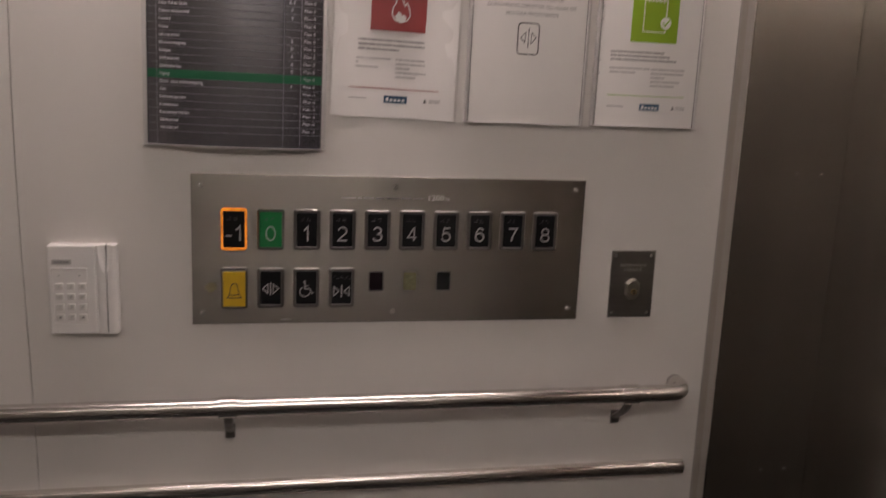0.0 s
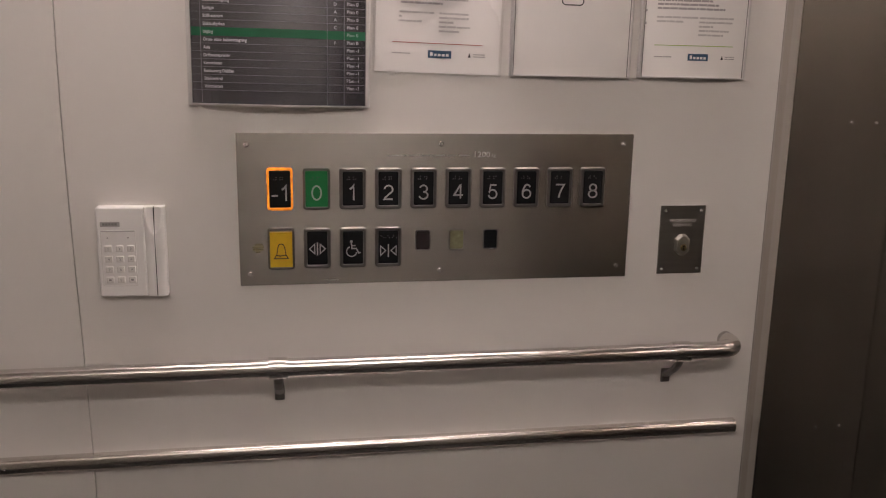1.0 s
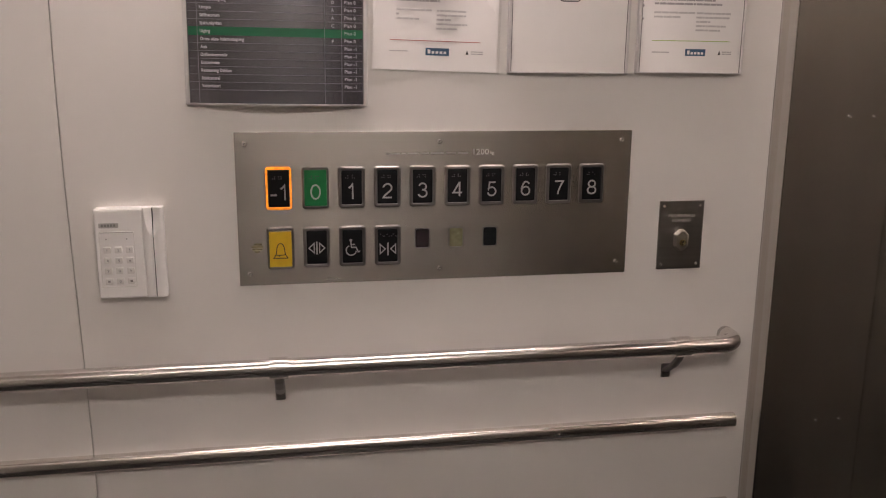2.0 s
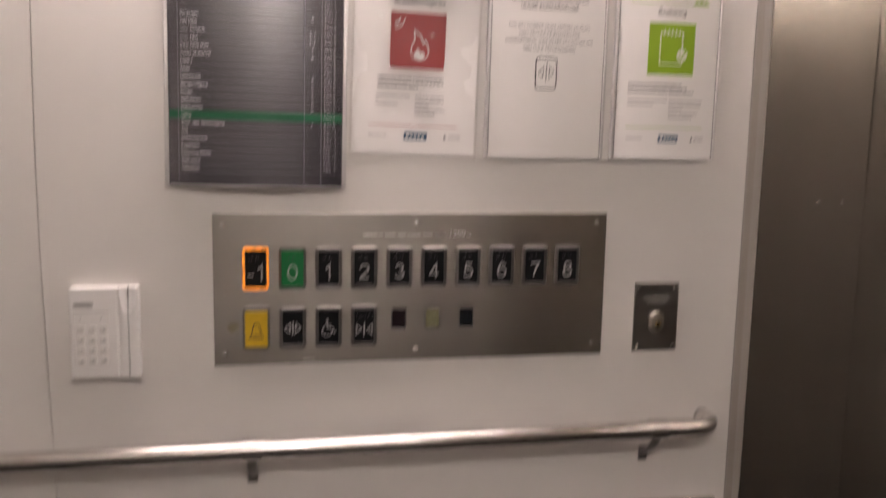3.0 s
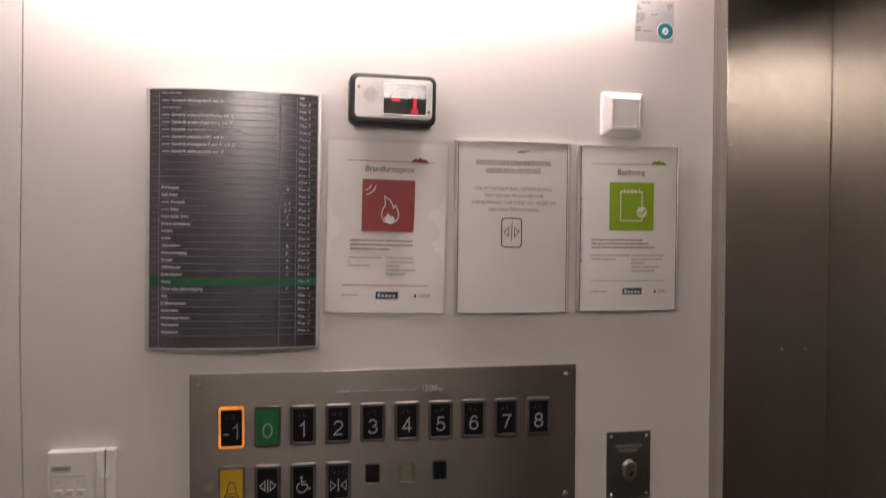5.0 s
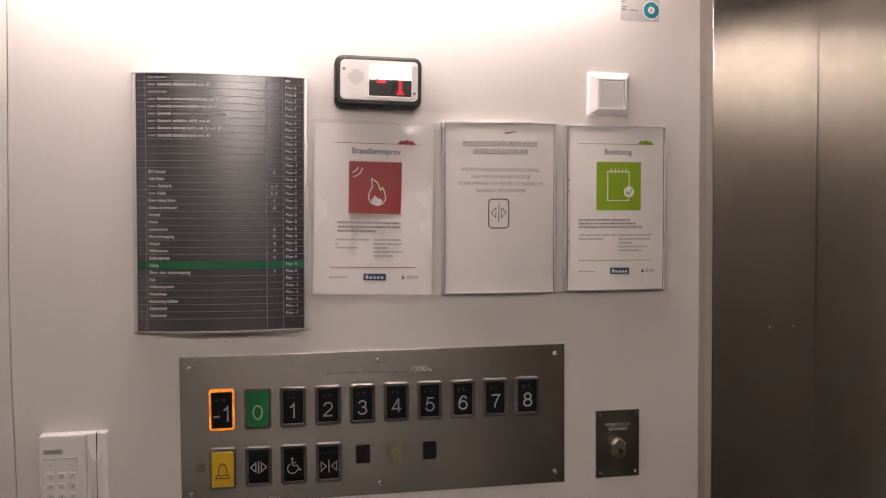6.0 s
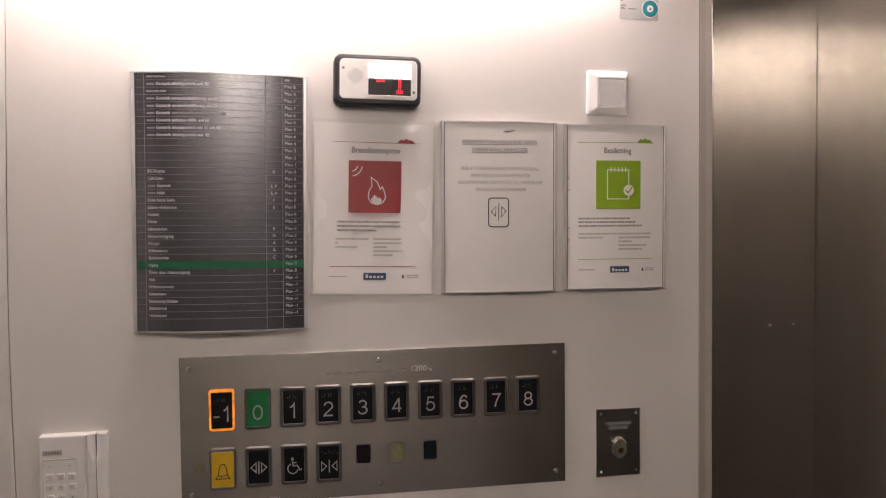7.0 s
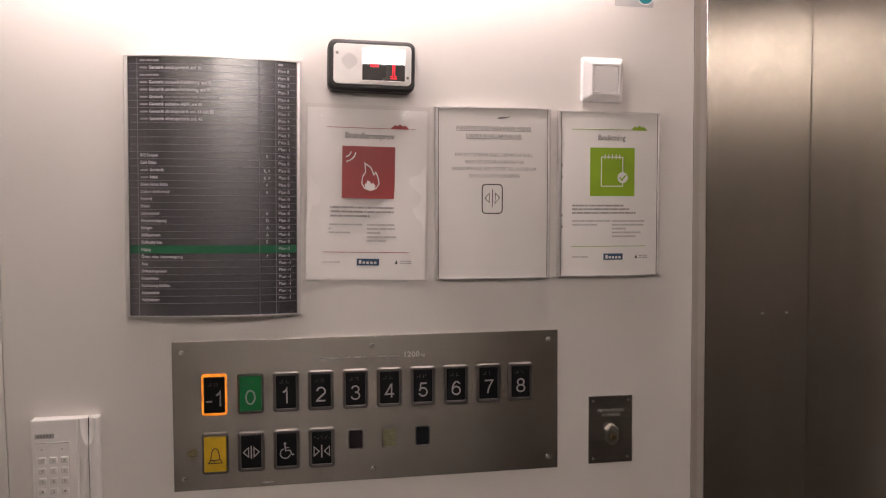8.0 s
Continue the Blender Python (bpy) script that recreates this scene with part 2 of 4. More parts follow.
def bar(x0, x1, z0, z1, y, depth=0.0003, bm=None, cuts=1):
    """A thin raised rectangle, cut along x so that it can follow a curve."""
    b = bmesh.new()
    cols = []
    for i in range(cuts + 1):
        x = x0 + (x1 - x0) * i / cuts
        cols.append([b.verts.new((x, y, z0)), b.verts.new((x, y - depth, z0)), b.verts.new((x, y - depth, z1)), b.verts.new((x, y, z1))])
    for a, c in zip(cols, cols[1:]):
        for i in range(4):
            b.faces.new((a[i], a[(i + 1) % 4], c[(i + 1) % 4], c[i]))
    b.faces.new(cols[0])
    b.faces.new(cols[-1][::-1])
    return add_to(bm, b)


def letters(body, x, z, height, y, align="LEFT", width=None, depth=0.0004, bm=None, bold=0.0, res=2):
    """Raised lettering in the built-in font; height is that of a capital."""
    cu = bpy.data.curves.new("tmp", "FONT")
    cu.body, cu.size, cu.resolution_u, cu.offset = body, 1.0, res, bold
    ob = bpy.data.objects.new("tmp", cu)
    me = bpy.data.meshes.new_from_object(ob)
    bpy.data.objects.remove(ob)
    bpy.data.curves.remove(cu)
    xs = [v.co.x for v in me.vertices] or [0, 1]
    lo, hi = min(xs), max(xs)
    s = height / 0.69
    sx = width / (hi - lo) if width else s
    w = (hi - lo) * sx
    x0 = x if align == "LEFT" else x - w / 2 if align == "CENTER" else x - w
    b = bmesh.new()
    b.from_mesh(me)
    bpy.data.meshes.remove(me)
    for v in b.verts:
        v.co = Vector((x0 + (v.co.x - lo) * sx, y - depth, z + v.co.y * s))
    return add_to(bm, b)


def bend(bm, xc, w, bulge, cut=0.0):
    """Bows a flat upright sheet out towards -y, most along its middle."""
    for v in bm.verts:
        u = max(-1.0, min(1.0, (v.co.x - xc) / (w / 2)))
        v.co.y -= bulge * (1 - u * u)
    return bm


def lean(bm, xc, zc, degrees):
    """Turns a flat thing on the wall about its middle, clockwise."""
    c, s = math.cos(radians(degrees)), math.sin(radians(degrees))
    for v in bm.verts:
        dx, dz = v.co.x - xc, v.co.z - zc
        v.co.x, v.co.z = xc + dx * c + dz * s, zc - dx * s + dz * c
    return bm


def sweep(pts, r, n=20, bm=None, squash=1.0):
    """A round bar along a line of points."""
    b = bmesh.new()
    P = [Vector(p) for p in pts]
    rings = []
    side = None
    for i, p in enumerate(P):
        t = (P[min(i + 1, len(P) - 1)] - P[max(i - 1, 0)]).normalized()
        u = Vector((0, 0, 1)) if abs(t.z) < 0.9 else Vector((0, 1, 0))
        a = t.cross(u).normalized()
        c = a.cross(t).normalized()
        rings.append([b.verts.new(p + a * (r * math.cos(2 * math.pi * k / n)) + c * (r * squash * math.sin(2 * math.pi * k / n))) for k in range(n)])
    for q, w in zip(rings, rings[1:]):
        for k in range(n):
            b.faces.new((q[k], q[(k + 1) % n], w[(k + 1) % n], w[k]))
    b.faces.new(rings[0][::-1])
    b.faces.new(rings[-1])
    return add_to(bm, b)


def screw_head(x, z, y, r=0.0047, domed=0.0024):
    """A domed screw head with a hexagon socket, on a face towards -y."""
    b = bmesh.new()
    rows = []
    for f, h in ((1.0, 0.0), (1.0, 0.25), (0.86, 0.7), (0.6, 0.95), (0.42, 1.0), (0.38, 0.3)):
        rows.append([b.verts.new((x + r * f * math.cos(math.pi * i / 6), y - domed * h, z + r * f * math.sin(math.pi * i / 6))) for i in range(12)])
    for p, q in zip(rows, rows[1:]):
        for i in range(12):
            b.faces.new((p[i], p[(i + 1) % 12], q[(i + 1) % 12], q[i]))
    b.faces.new(rows[-1])
    return b


# ---------------------------------------------------------------- the lift car
X_EAST, X_WEST, Y_SOUTH, Z_TOP = 0.941, -1.05, -1.75, 2.32
SEAM, JAMB_Y, DOOR_X, LINTEL = -0.256, -0.06, 1.143, 2.026
JAMB_X = 0.934

wall_n = tagged(part("wall_north", box(X_WEST, X_EAST, 0.022, 0.05, 0, Z_TOP), M_BACK), "white laminate side wall of a lift car", "wall", kind="structure")


def wall_panel(x_left, x_right, bow_left, bow_right):
    """Laminate sheet whose joint edge is slightly bowed, with eased edges."""
    b = bmesh.new()
    rings = []
    n = 40
    for i in range(n + 1):
        z = Z_TOP * i / n
        sag = 0.004 - 0.011 * math.exp(-((z - 1.38) / 0.42) ** 2)
        xl, xr = x_left + bow_left * sag, x_right + bow_right * sag
        plan = [(xl, 0.022), (xl, 0.0005), (xl + 0.0005, 0.0), (xr - 0.0005, 0.0), (xr, 0.0005), (xr, 0.022)]
        rings.append([b.verts.new((x, y, z)) for x, y in plan])
    for p, q in zip(rings, rings[1:]):
        for i in range(6):
            b.faces.new((p[i], p[(i + 1) % 6], q[(i + 1) % 6], q[i]))
    b.faces.new(rings[0])
    b.faces.new(rings[-1])
    return b


part("wall_panel", wall_panel(X_WEST, SEAM - 0.0007, 0, 1), M_WALL, wall_n, "white laminate panel")
part("wall_panel", wall_panel(SEAM + 0.0007, X_EAST, 1, 0), M_WALL, wall_n, "white laminate panel")
tagged(part("wall_south", box(X_WEST, X_EAST, Y_SOUTH - 0.05, Y_SOUTH, 0, Z_TOP), M_GREYWALL), "plain wall opposite the panel, out of view, greyed to cut bounce", "wall", kind="structure")
tagged(part("wall_west", box(X_WEST - 0.05, X_WEST, Y_SOUTH - 0.05, 0.05, 0, Z_TOP), M_WALL), "plain white laminate rear wall", "wall", kind="structure")
tagged(part("wall_east", box(X_EAST, X_EAST + 0.05, Y_SOUTH, -1.25, 0, Z_TOP), M_STEEL), "brushed steel return beside the lift door", "wall", kind="structure")
tagged(part("wall_header", box(X_EAST + 0.05, X_EAST + 0.09, -1.25, 0.05, LINTEL + 0.052, Z_TOP), M_WALL), "white recess wall over the lift doorway", "wall", kind="structure")
tagged(part("trim_header", box(JAMB_X, JAMB_X + 0.0033, -1.25, -0.062, LINTEL - 0.0005, LINTEL + 0.042, 0.0008), M_CEIL), "pale grey upstand along the lintel edge", "trim", kind="structure")
tagged(part("floor", box(X_WEST, DOOR_X + 0.05, Y_SOUTH, 0.05, -0.05, 0), M_FLOOR), "grey vinyl lift floor", "floor", kind="structure")
tagged(part("ceiling", box(X_WEST - 0.05, DOOR_X + 0.1, Y_SOUTH - 0.05, 0.05, Z_TOP, Z_TOP + 0.04), M_ROOF), "white roof of the lift car above the lowered panel", "ceiling", kind="structure")

# corner profile and door reveal
def corner_profile():
    """Slightly splayed upright strip from the wall to the edge of the door reveal."""
    b = bmesh.new()
    plan = [(X_EAST, 0.0), (JAMB_X, JAMB_Y), (JAMB_X + 0.001, JAMB_Y - 0.0015), (JAMB_X + 0.0035, JAMB_Y - 0.0015), (X_EAST + 0.03, 0.0)]
    lo = [b.verts.new((x, y, 0)) for x, y in plan]
    hi = [b.verts.new((x, y, Z_TOP)) for x, y in plan]
    for i in range(5):
        b.faces.new((lo[i], lo[(i + 1) % 5], hi[(i + 1) % 5], hi[i]))
    b.faces.new(lo)
    b.faces.new(hi)
    return b


tagged(part("trim_corner", corner_profile(), M_TRIM), "satin grey metal corner profile at the doorway", "trim", kind="structure")
jamb = tagged(part("door_jamb", box(JAMB_X + 0.0032, DOOR_X + 0.01, JAMB_Y, -0.012, 0, LINTEL, 0.0004), M_STEEL), "brushed steel door reveal with paired screws", "door jamb", kind="structure")
for sz in (1.925, 1.356, 0.788):
    for sx in (1.051, 1.099):
        part("screw", screw_head(sx, sz, JAMB_Y, 0.0034), M_SCREW, jamb, smooth=True)
tagged(part("door_jamb_far", box(X_EAST + 0.006, DOOR_X + 0.01, -1.27, -1.23, 0, LINTEL), M_STEEL), "brushed steel door reveal", "door jamb", kind="structure")
tagged(part("trim_far", box(X_EAST, X_EAST + 0.006, -1.25, -1.227, 0, LINTEL), M_TRIM), "satin grey metal corner profile", "trim", kind="structure")
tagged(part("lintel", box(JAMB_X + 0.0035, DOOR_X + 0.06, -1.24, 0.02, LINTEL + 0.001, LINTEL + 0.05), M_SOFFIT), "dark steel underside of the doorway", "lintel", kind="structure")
tagged(part("door_1", box(DOOR_X, DOOR_X + 0.03, -1.24, JAMB_Y - 0.0012, 0.004, LINTEL - 0.006, 0.001), M_STEEL), "closed brushed steel lift door", "door", kind="structure")
tagged(part("door_backing", box(DOOR_X + 0.03, DOOR_X + 0.06, -1.27, 0.02, 0, LINTEL + 0.05), M_BACK), "dark shaft behind the lift door", "wall", kind="structure")
hood = thing("door_sensor_box", "black box under the steel lintel by the door", "sensor", 1.12, -0.165, LINTEL)
part("housing", box(1.086, DOOR_X - 0.001, -0.222, -0.106, LINTEL - 0.007, LINTEL + 0.001, 0.002), M_BLACKR, hood)


def ceiling_outline():
    """Plan of the lowered panel: narrow gap by the corner, wider along the walls."""
    # unseen south edge cut short so that the south tubes reach the walls
    return [(0.925, -0.040), (0.80, -0.36), (0.80, -0.78), (X_WEST + 0.10, -0.78), (X_WEST + 0.10, -0.165), (-0.2, -0.152), (0.135, -0.127)]


def build_ceiling_panel():
    b = bmesh.new()
    lo = [b.verts.new((x, y, 2.02)) for x, y in ceiling_outline()]
    hi = [b.verts.new((x, y, 2.055)) for x, y in ceiling_outline()]
    k = len(lo)
    for i in range(k):
        b.faces.new((lo[i], lo[(i + 1) % k], hi[(i + 1) % k], hi[i]))
    b.faces.new(lo)
    b.faces.new(hi)
    for x, y in ((-0.6, -0.5), (0.5, -0.5), (-0.6, -0.70), (0.5, -0.70)):
        sweep([(x, y, 2.025), (x, y, Z_TOP + 0.001)], 0.006, 8, b)
    tagged(part("ceiling_panel", b, M_CEIL), "pale grey lowered ceiling panel with lit edges", "ceiling", kind="structure")


build_ceiling_panel()


def tube_lamp(x0, y0, x1, y1, z, glass=M_TUBE):
    t = thing("unseen_tube", "lit white tube out of view, in the cove or added as fill", "lamp", (x0 + x1) / 2, (y0 + y1) / 2, z, "cove lamps")
    d = Vector((x1 - x0, y1 - y0, 0)).normalized()
    a, c = Vector((x0, y0, z)), Vector((x1, y1, z))
    part("glass", sweep([a, c], 0.013, 12), glass, t, "glowing white glass", smooth=True)
    for p, s in ((a, -1), (c, 1)):
        b = sweep([p, p + d * s * 0.02], 0.014, 12)
        q = p + d * s * 0.01
        box(q.x - 0.008, q.x + 0.008, q.y - 0.008, q.y + 0.008, z + 0.008, Z_TOP, 0, b)
        part("holder", b, M_WHITEPL, t)


tube_lamp(-0.26, -0.124, 0.81, -0.047, 2.095)
# unseen south tube, set from the bright band on jamb and sign
tube_lamp(-0.05, Y_SOUTH + 0.075, 0.68, Y_SOUTH + 0.075, 2.165, M_TUBE_FAR)
# added unseen tube: frontal fill for the north wall and rail
tube_lamp(-0.67, -1.600, 0.40, -1.600, 2.032, M_TUBE_FILL)


# ---------------------------------------------------------------- handrail and bumper strips
def build_handrail():
    y, z, r = -0.058, 0.9480, 0.0158
    t = thing("handrail", "polished stainless steel handrail bent into the wall", "handrail", 0, 0, z)
    pts = []
    for s, xe in ((-1, -0.94), (1, 0.883)):
        arc = [(xe, 0.0, z), (xe, -0.014, z)] + [(xe - s * 0.04 * (1 - math.cos(radians(a))), -0.018 - 0.04 * math.sin(radians(a)), z) for a in range(0, 91, 9)]
        pts = arc if s < 0 else pts + arc[::-1]
    part("rail", sweep(pts, r, 28), M_CHROME, t, smooth=True)
    for x in (-0.64, 0.060, 0.768):
        b = sweep([(x - 0.0155, y, z), (x - 0.0150, y, z), (x + 0.0150, y, z), (x + 0.0155, y, z)], r + 0.0026, 28)
        part("clamp", b, M_CHROME, t, "polished sleeve", smooth=False)
        b = sweep([(x, y, z - r), (x, y + 0.006, z - 0.026), (x, y + 0.022, z - 0.042), (x, -0.006, z - 0.062), (x, 0.0, z - 0.064)], 0.0055, 8, squash=1.0)
        for v in b.verts:
            v.co.x = x + (v.co.x - x) * 1.5
        box(x - 0.0085, x + 0.0085, -0.005, 0.0, z - 0.078, z - 0.052, 0.0015, b)
        part("bracket", b, M_BEZEL, t, "dark steel bracket")


def build_bumper(z):
    t = thing("bumper_strip", "satin steel bumper strip screwed to the wall", "bumper rail", 0, 0, z, "bumper strips")
    b = bmesh.new()
    h, d = 0.0135, 0.017
    prof = [(0, -h), (-d * 0.45, -h)] + [(-d * 0.45 - d * 0.55 * math.sin(radians(a)), -h * math.cos(radians(a))) for a in range(6, 175, 6)] + [(-d * 0.45, h), (0, h)]
    ends = [[b.verts.new((x, yy, z + zz)) for yy, zz in prof] for x in (-0.98, 0.914)]
    k = len(prof)
    for i in range(k):
        b.faces.new((ends[0][i], ends[0][(i + 1) % k], ends[1][(i + 1) % k], ends[1][i]))
    b.faces.new(ends[0])
    b.faces.new(ends[1])
    part("strip", b, M_BUMPER, t)
    for i in range(6):
        part("screw", screw_head(-0.707 + 0.317 * i, z, -0.0165, 0.0032, 0.0012), M_SCREW, t, smooth=True)


build_handrail()
build_bumper(0.7755)
build_bumper(0.597)


# ---------------------------------------------------------------- control panel
PX0, PX1, PZ0, PZ1 = 0.0, 0.676, 1.0755, 1.330
panel = thing("control_panel", "brushed steel lift control panel with two rows of push buttons", "control panel", 0.338, 0, 1.203)
part("plate", box(PX0, PX1, -0.003, 0.0, PZ0, PZ1, 0.0006), M_PANEL, panel)
for sx, sz in ((0.0165, 1.311), (0.336, 1.313), (0.658, 1.313), (0.0175, 1.0955), (0.337, 1.0950), (0.658, 1.0965)):
    part("screw", screw_head(sx, sz, -0.003), M_SCREW, panel, smooth=True)

YP = -0.003


def button(x, z, cap, mark, tall=0.069, wide=0.0445, ring=M_BEZEL, cap_size=(0.0335, 0.0565), label="", dots=3, dz=0.0):
    outer = round_rect(x, z, wide, tall, 0.0055)
    inner = round_rect(x, z, cap_size[0] + 0.0012, cap_size[1] + 0.0012, 0.0015)
    bt = part("push_button", ring_prism(outer, inner, YP, YP - 0.005, 0.0018, lip=0.0003), ring, panel, label)
    yf = YP - 0.0047
    part("key_cap", prism(round_rect(x, z + dz, cap_size[0], cap_size[1], 0.0012), YP, yf, 0.0006), cap, bt)
    if mark:
        part("symbol", mark(x, z, yf), M_INK if cap is M_YELLOW else M_DIGIT, bt, "printed mark")
    if dots:
        b = bmesh.new()
        rnd = random.Random(int(x * 1000))
        spots = [(-0.006, 0.0), (-0.006, -0.0035), (-0.0095, -0.0035), (0.001, 0.0)] + [(0.001 + 0.0035 * rnd.randint(0, 1), -0.0035 * rnd.randint(0, 1)) for _ in range(dots)]
        if dots > 3:
            spots = [(-0.0125 + 0.0036 * i + 0.001 * (i % 2), -0.0033 * ((i * 5) % 3 > 0)) for i in range(8)]
        for ux, uz in spots:
            prism(circle(x + ux, z + 0.0195 + uz, 0.0011, 6), yf, yf - 0.0008, 0.0004, b)
        part("braille_dots", b, M_BRAILLE, bt)
    return bt


def figure_one(x, z, y, bm=None):
    """The figure 1 with a flag and no foot."""
    return stroke([(x - 0.0052, z + 0.0185), (x - 0.0012, z + 0.0212), (x + 0.0014, z + 0.0250), (x + 0.0014, z)], 0.0029, y, 0.0005, bm=bm)


def oval(cu, cv, ru, rv, a0, a1, n=16):
    """Points of an oval arc, from one angle to another."""
    return [(cu + ru * math.cos(radians(a0 + (a1 - a0) * i / n)), cv + rv * math.sin(radians(a0 + (a1 - a0) * i / n))) for i in range(n + 1)]


# plain sans figures: centre lines in a box of one by one
FIGURES = {
    "0": [(oval(0.5, 0.5, 0.47, 0.5, 0, 345, 23), True)],
    "2": [(oval(0.5, 0.71, 0.44, 0.29, 172, -32) + [(0.62, 0.41), (0.28, 0.20), (0.10, 0.08), (0.05, 0.0), (0.97, 0.0)], False)],
    "3": [(oval(0.47, 0.755, 0.39, 0.245, 165, -78), False), (oval(0.47, 0.265, 0.46, 0.265, 95, -168), False)],
    "4": [([(0.72, 0.0), (0.72, 1.0), (0.66, 0.98), (0.03, 0.27), (1.0, 0.27)], False)],
    "5": [([(0.90, 0.99), (0.24, 0.99), (0.12, 0.47)] + oval(0.48, 0.315, 0.46, 0.315, 145, -165), False)],
    "6": [(oval(0.5, 0.31, 0.45, 0.31, 0, 345, 20), True), (oval(0.54, 0.69, 0.38, 0.31, 25, 120, 8) + [(0.14, 0.72), (0.06, 0.52), (0.05, 0.32)], False)],
    "7": [([(0.03, 0.99), (0.97, 0.99), (0.70, 0.66), (0.48, 0.33), (0.38, 0.0)], False)],
    "8": [(oval(0.5, 0.755, 0.38, 0.245, 0, 345, 18), True), (oval(0.5, 0.265, 0.46, 0.265, 0, 345, 20), True)],
}


def digit(s):
    def mark(x, z, y):
        z -= 0.0192
        if s == "1":
            return figure_one(x, z, y)
        if s == "-1":
            return figure_one(x + 0.0085, z, y, stroke([(x - 0.0135, z + 0.0085), (x - 0.0035, z + 0.0085)], 0.0029, y, 0.0005))
        b = bmesh.new()
        for line, closed in FIGURES[s]:
            stroke([(x - 0.0078 + 0.0156 * u, z + 0.0013 + 0.0230 * v) for u, v in line], 0.0027, y, 0.0005, closed, b)
        return b
    return mark


def arrows(outward):
    def mark(x, z, y):
        b = stroke([(x, z - 0.011), (x, z + 0.011)], 0.0022, y)
        for s in (-1, 1):
            tip, base = (0.0132, 0.0045) if outward else (0.0045, 0.0132)
            stroke([(x + s * base, z - 0.008), (x + s * base, z + 0.008), (x + s * tip, z)], 0.0018, y, closed=True, bm=b)
        return b
    return lambda x, z, y: mark(x, z - (0.001 if outward else 0.006), y)


def bell(x, z, y):
    z -= 0.006
    out = [(x - 0.0115, z - 0.0105), (x - 0.0075, z - 0.004), (x - 0.0058, z + 0.008), (x - 0.0032, z + 0.0135), (x, z + 0.0145),
           (x + 0.0032, z + 0.0135), (x + 0.0058, z + 0.008), (x + 0.0075, z - 0.004), (x + 0.0115, z - 0.0105)]
    b = stroke(out, 0.0015, y, closed=True)
    stroke([(x - 0.0085, z - 0.0048), (x - 0.003, z - 0.0055), (x - 0.0022, z - 0.0072), (x - 0.001, z - 0.0055), (x + 0.0085, z - 0.0048)], 0.0014, y, bm=b)
    return b


def wheelchair(x, z, y):
    z -= 0.001
    b = prism(circle(x - 0.003, z + 0.0115, 0.0024, 12), y, y - 0.0005)
    stroke([(x - 0.003, z + 0.0095), (x - 0.0022, z - 0.0005), (x + 0.0055, z - 0.0005), (x + 0.0095, z - 0.0085), (x + 0.0125, z - 0.0072)], 0.0021, y, bm=b)
    stroke([(x - 0.0025, z + 0.0045), (x + 0.004, z + 0.0045)], 0.0017, y, bm=b)
    stroke([(x - 0.0025 + 0.0085 * math.cos(radians(a)), z - 0.0055 + 0.0085 * math.sin(radians(a))) for a in range(112, 361, 12)], 0.0019, y, bm=b)
    return b


BX = [0.0685 + 0.0596 * i for i in range(10)]
for i, name in enumerate(["-1", "0", "1", "2", "3", "4", "5", "6", "7", "8"]):
    if name == "-1":
        button(BX[i], 1.2385, M_BLACK, digit(name), 0.0705, 0.0420, M_ORANGE, (0.0342, 0.0610), "black button in a glowing orange ring")
    elif name == "0":
        button(BX[i], 1.2385, M_GREEN, digit(name), cap_size=(0.0365, 0.0595), label="green ground floor button")
    else:
        button(BX[i], 1.2385, M_BLACK, digit(name), label="black button with a grey metal bezel")
Z2 = 1.1385
button(BX[0], Z2, M_YELLOW, bell, 0.071, 0.0435, cap_size=(0.0365, 0.0610), label="yellow alarm button", dots=0, dz=-0.0025)
button(BX[1], Z2, M_BLACK, arrows(True), label="black door opening button", dots=0)
button(BX[2], Z2, M_BLACK, wheelchair, label="black wheelchair button", dots=0)
button(BX[3], Z2, M_BLACK, arrows(False), label="black door closing button", dots=8)
for x, m, lab in ((BX[4], M_IND1, "dark red window"), (BX[5] - 0.0008, M_IND2, "olive green window"), (BX[6] - 0.0008, M_IND3, "black window")):
    fr = part("indicator", ring_prism(round_rect(x, 1.1485, 0.0262, 0.0352, 0.004), round_rect(x, 1.1485, 0.0232, 0.0322, 0.003), YP, YP - 0.0014, 0.0005), M_BEZEL, panel, "small indicator window")
    part("lens", prism(round_rect(x, 1.1485, 0.0230, 0.0320, 0.003), YP, YP - 0.0009, 0.0003), m, fr, lab)
part("lettering", letters("1200", 0.394, 1.2905, 0.0095, YP, width=0.0268, bold=0.01), M_ETCH, panel, "engraved white figures")
part("lettering", letters("kg", 0.4235, 1.2912, 0.0055, YP), M_ETCH, panel)
b = bmesh.new()
x = 0.245
for w in (0.024, 0.006, 0.018, 0.014, 0.022, 0.017, 0.018):
    bar(x, x + w, 1.2922, 1.2945, YP, bm=b)
    x += w + 0.0035
part("fine_print", b, M_FAINT, panel, "faint engraved line")
b = bar(0.145, 0.1585, 1.0815, 1.0835, YP)
bar(0.1605, 0.163, 1.0815, 1.0835, YP, bm=b)
part("maker_mark", b, M_FAINT, panel, "small engraved mark")
b = bmesh.new()
for k, (w0, w1) in enumerate(((-0.004, 0.004), (-0.0085, 0.009), (-0.0095, 0.0095), (-0.005, 0.008))):
    bar(0.0305 + w0, 0.0305 + w1, 1.1315 + 0.0042 * k, 1.1340 + 0.0042 * k, YP, bm=b)
part("braille_label", b, M_BRAILLEYEL, panel, "faded yellow raised label")

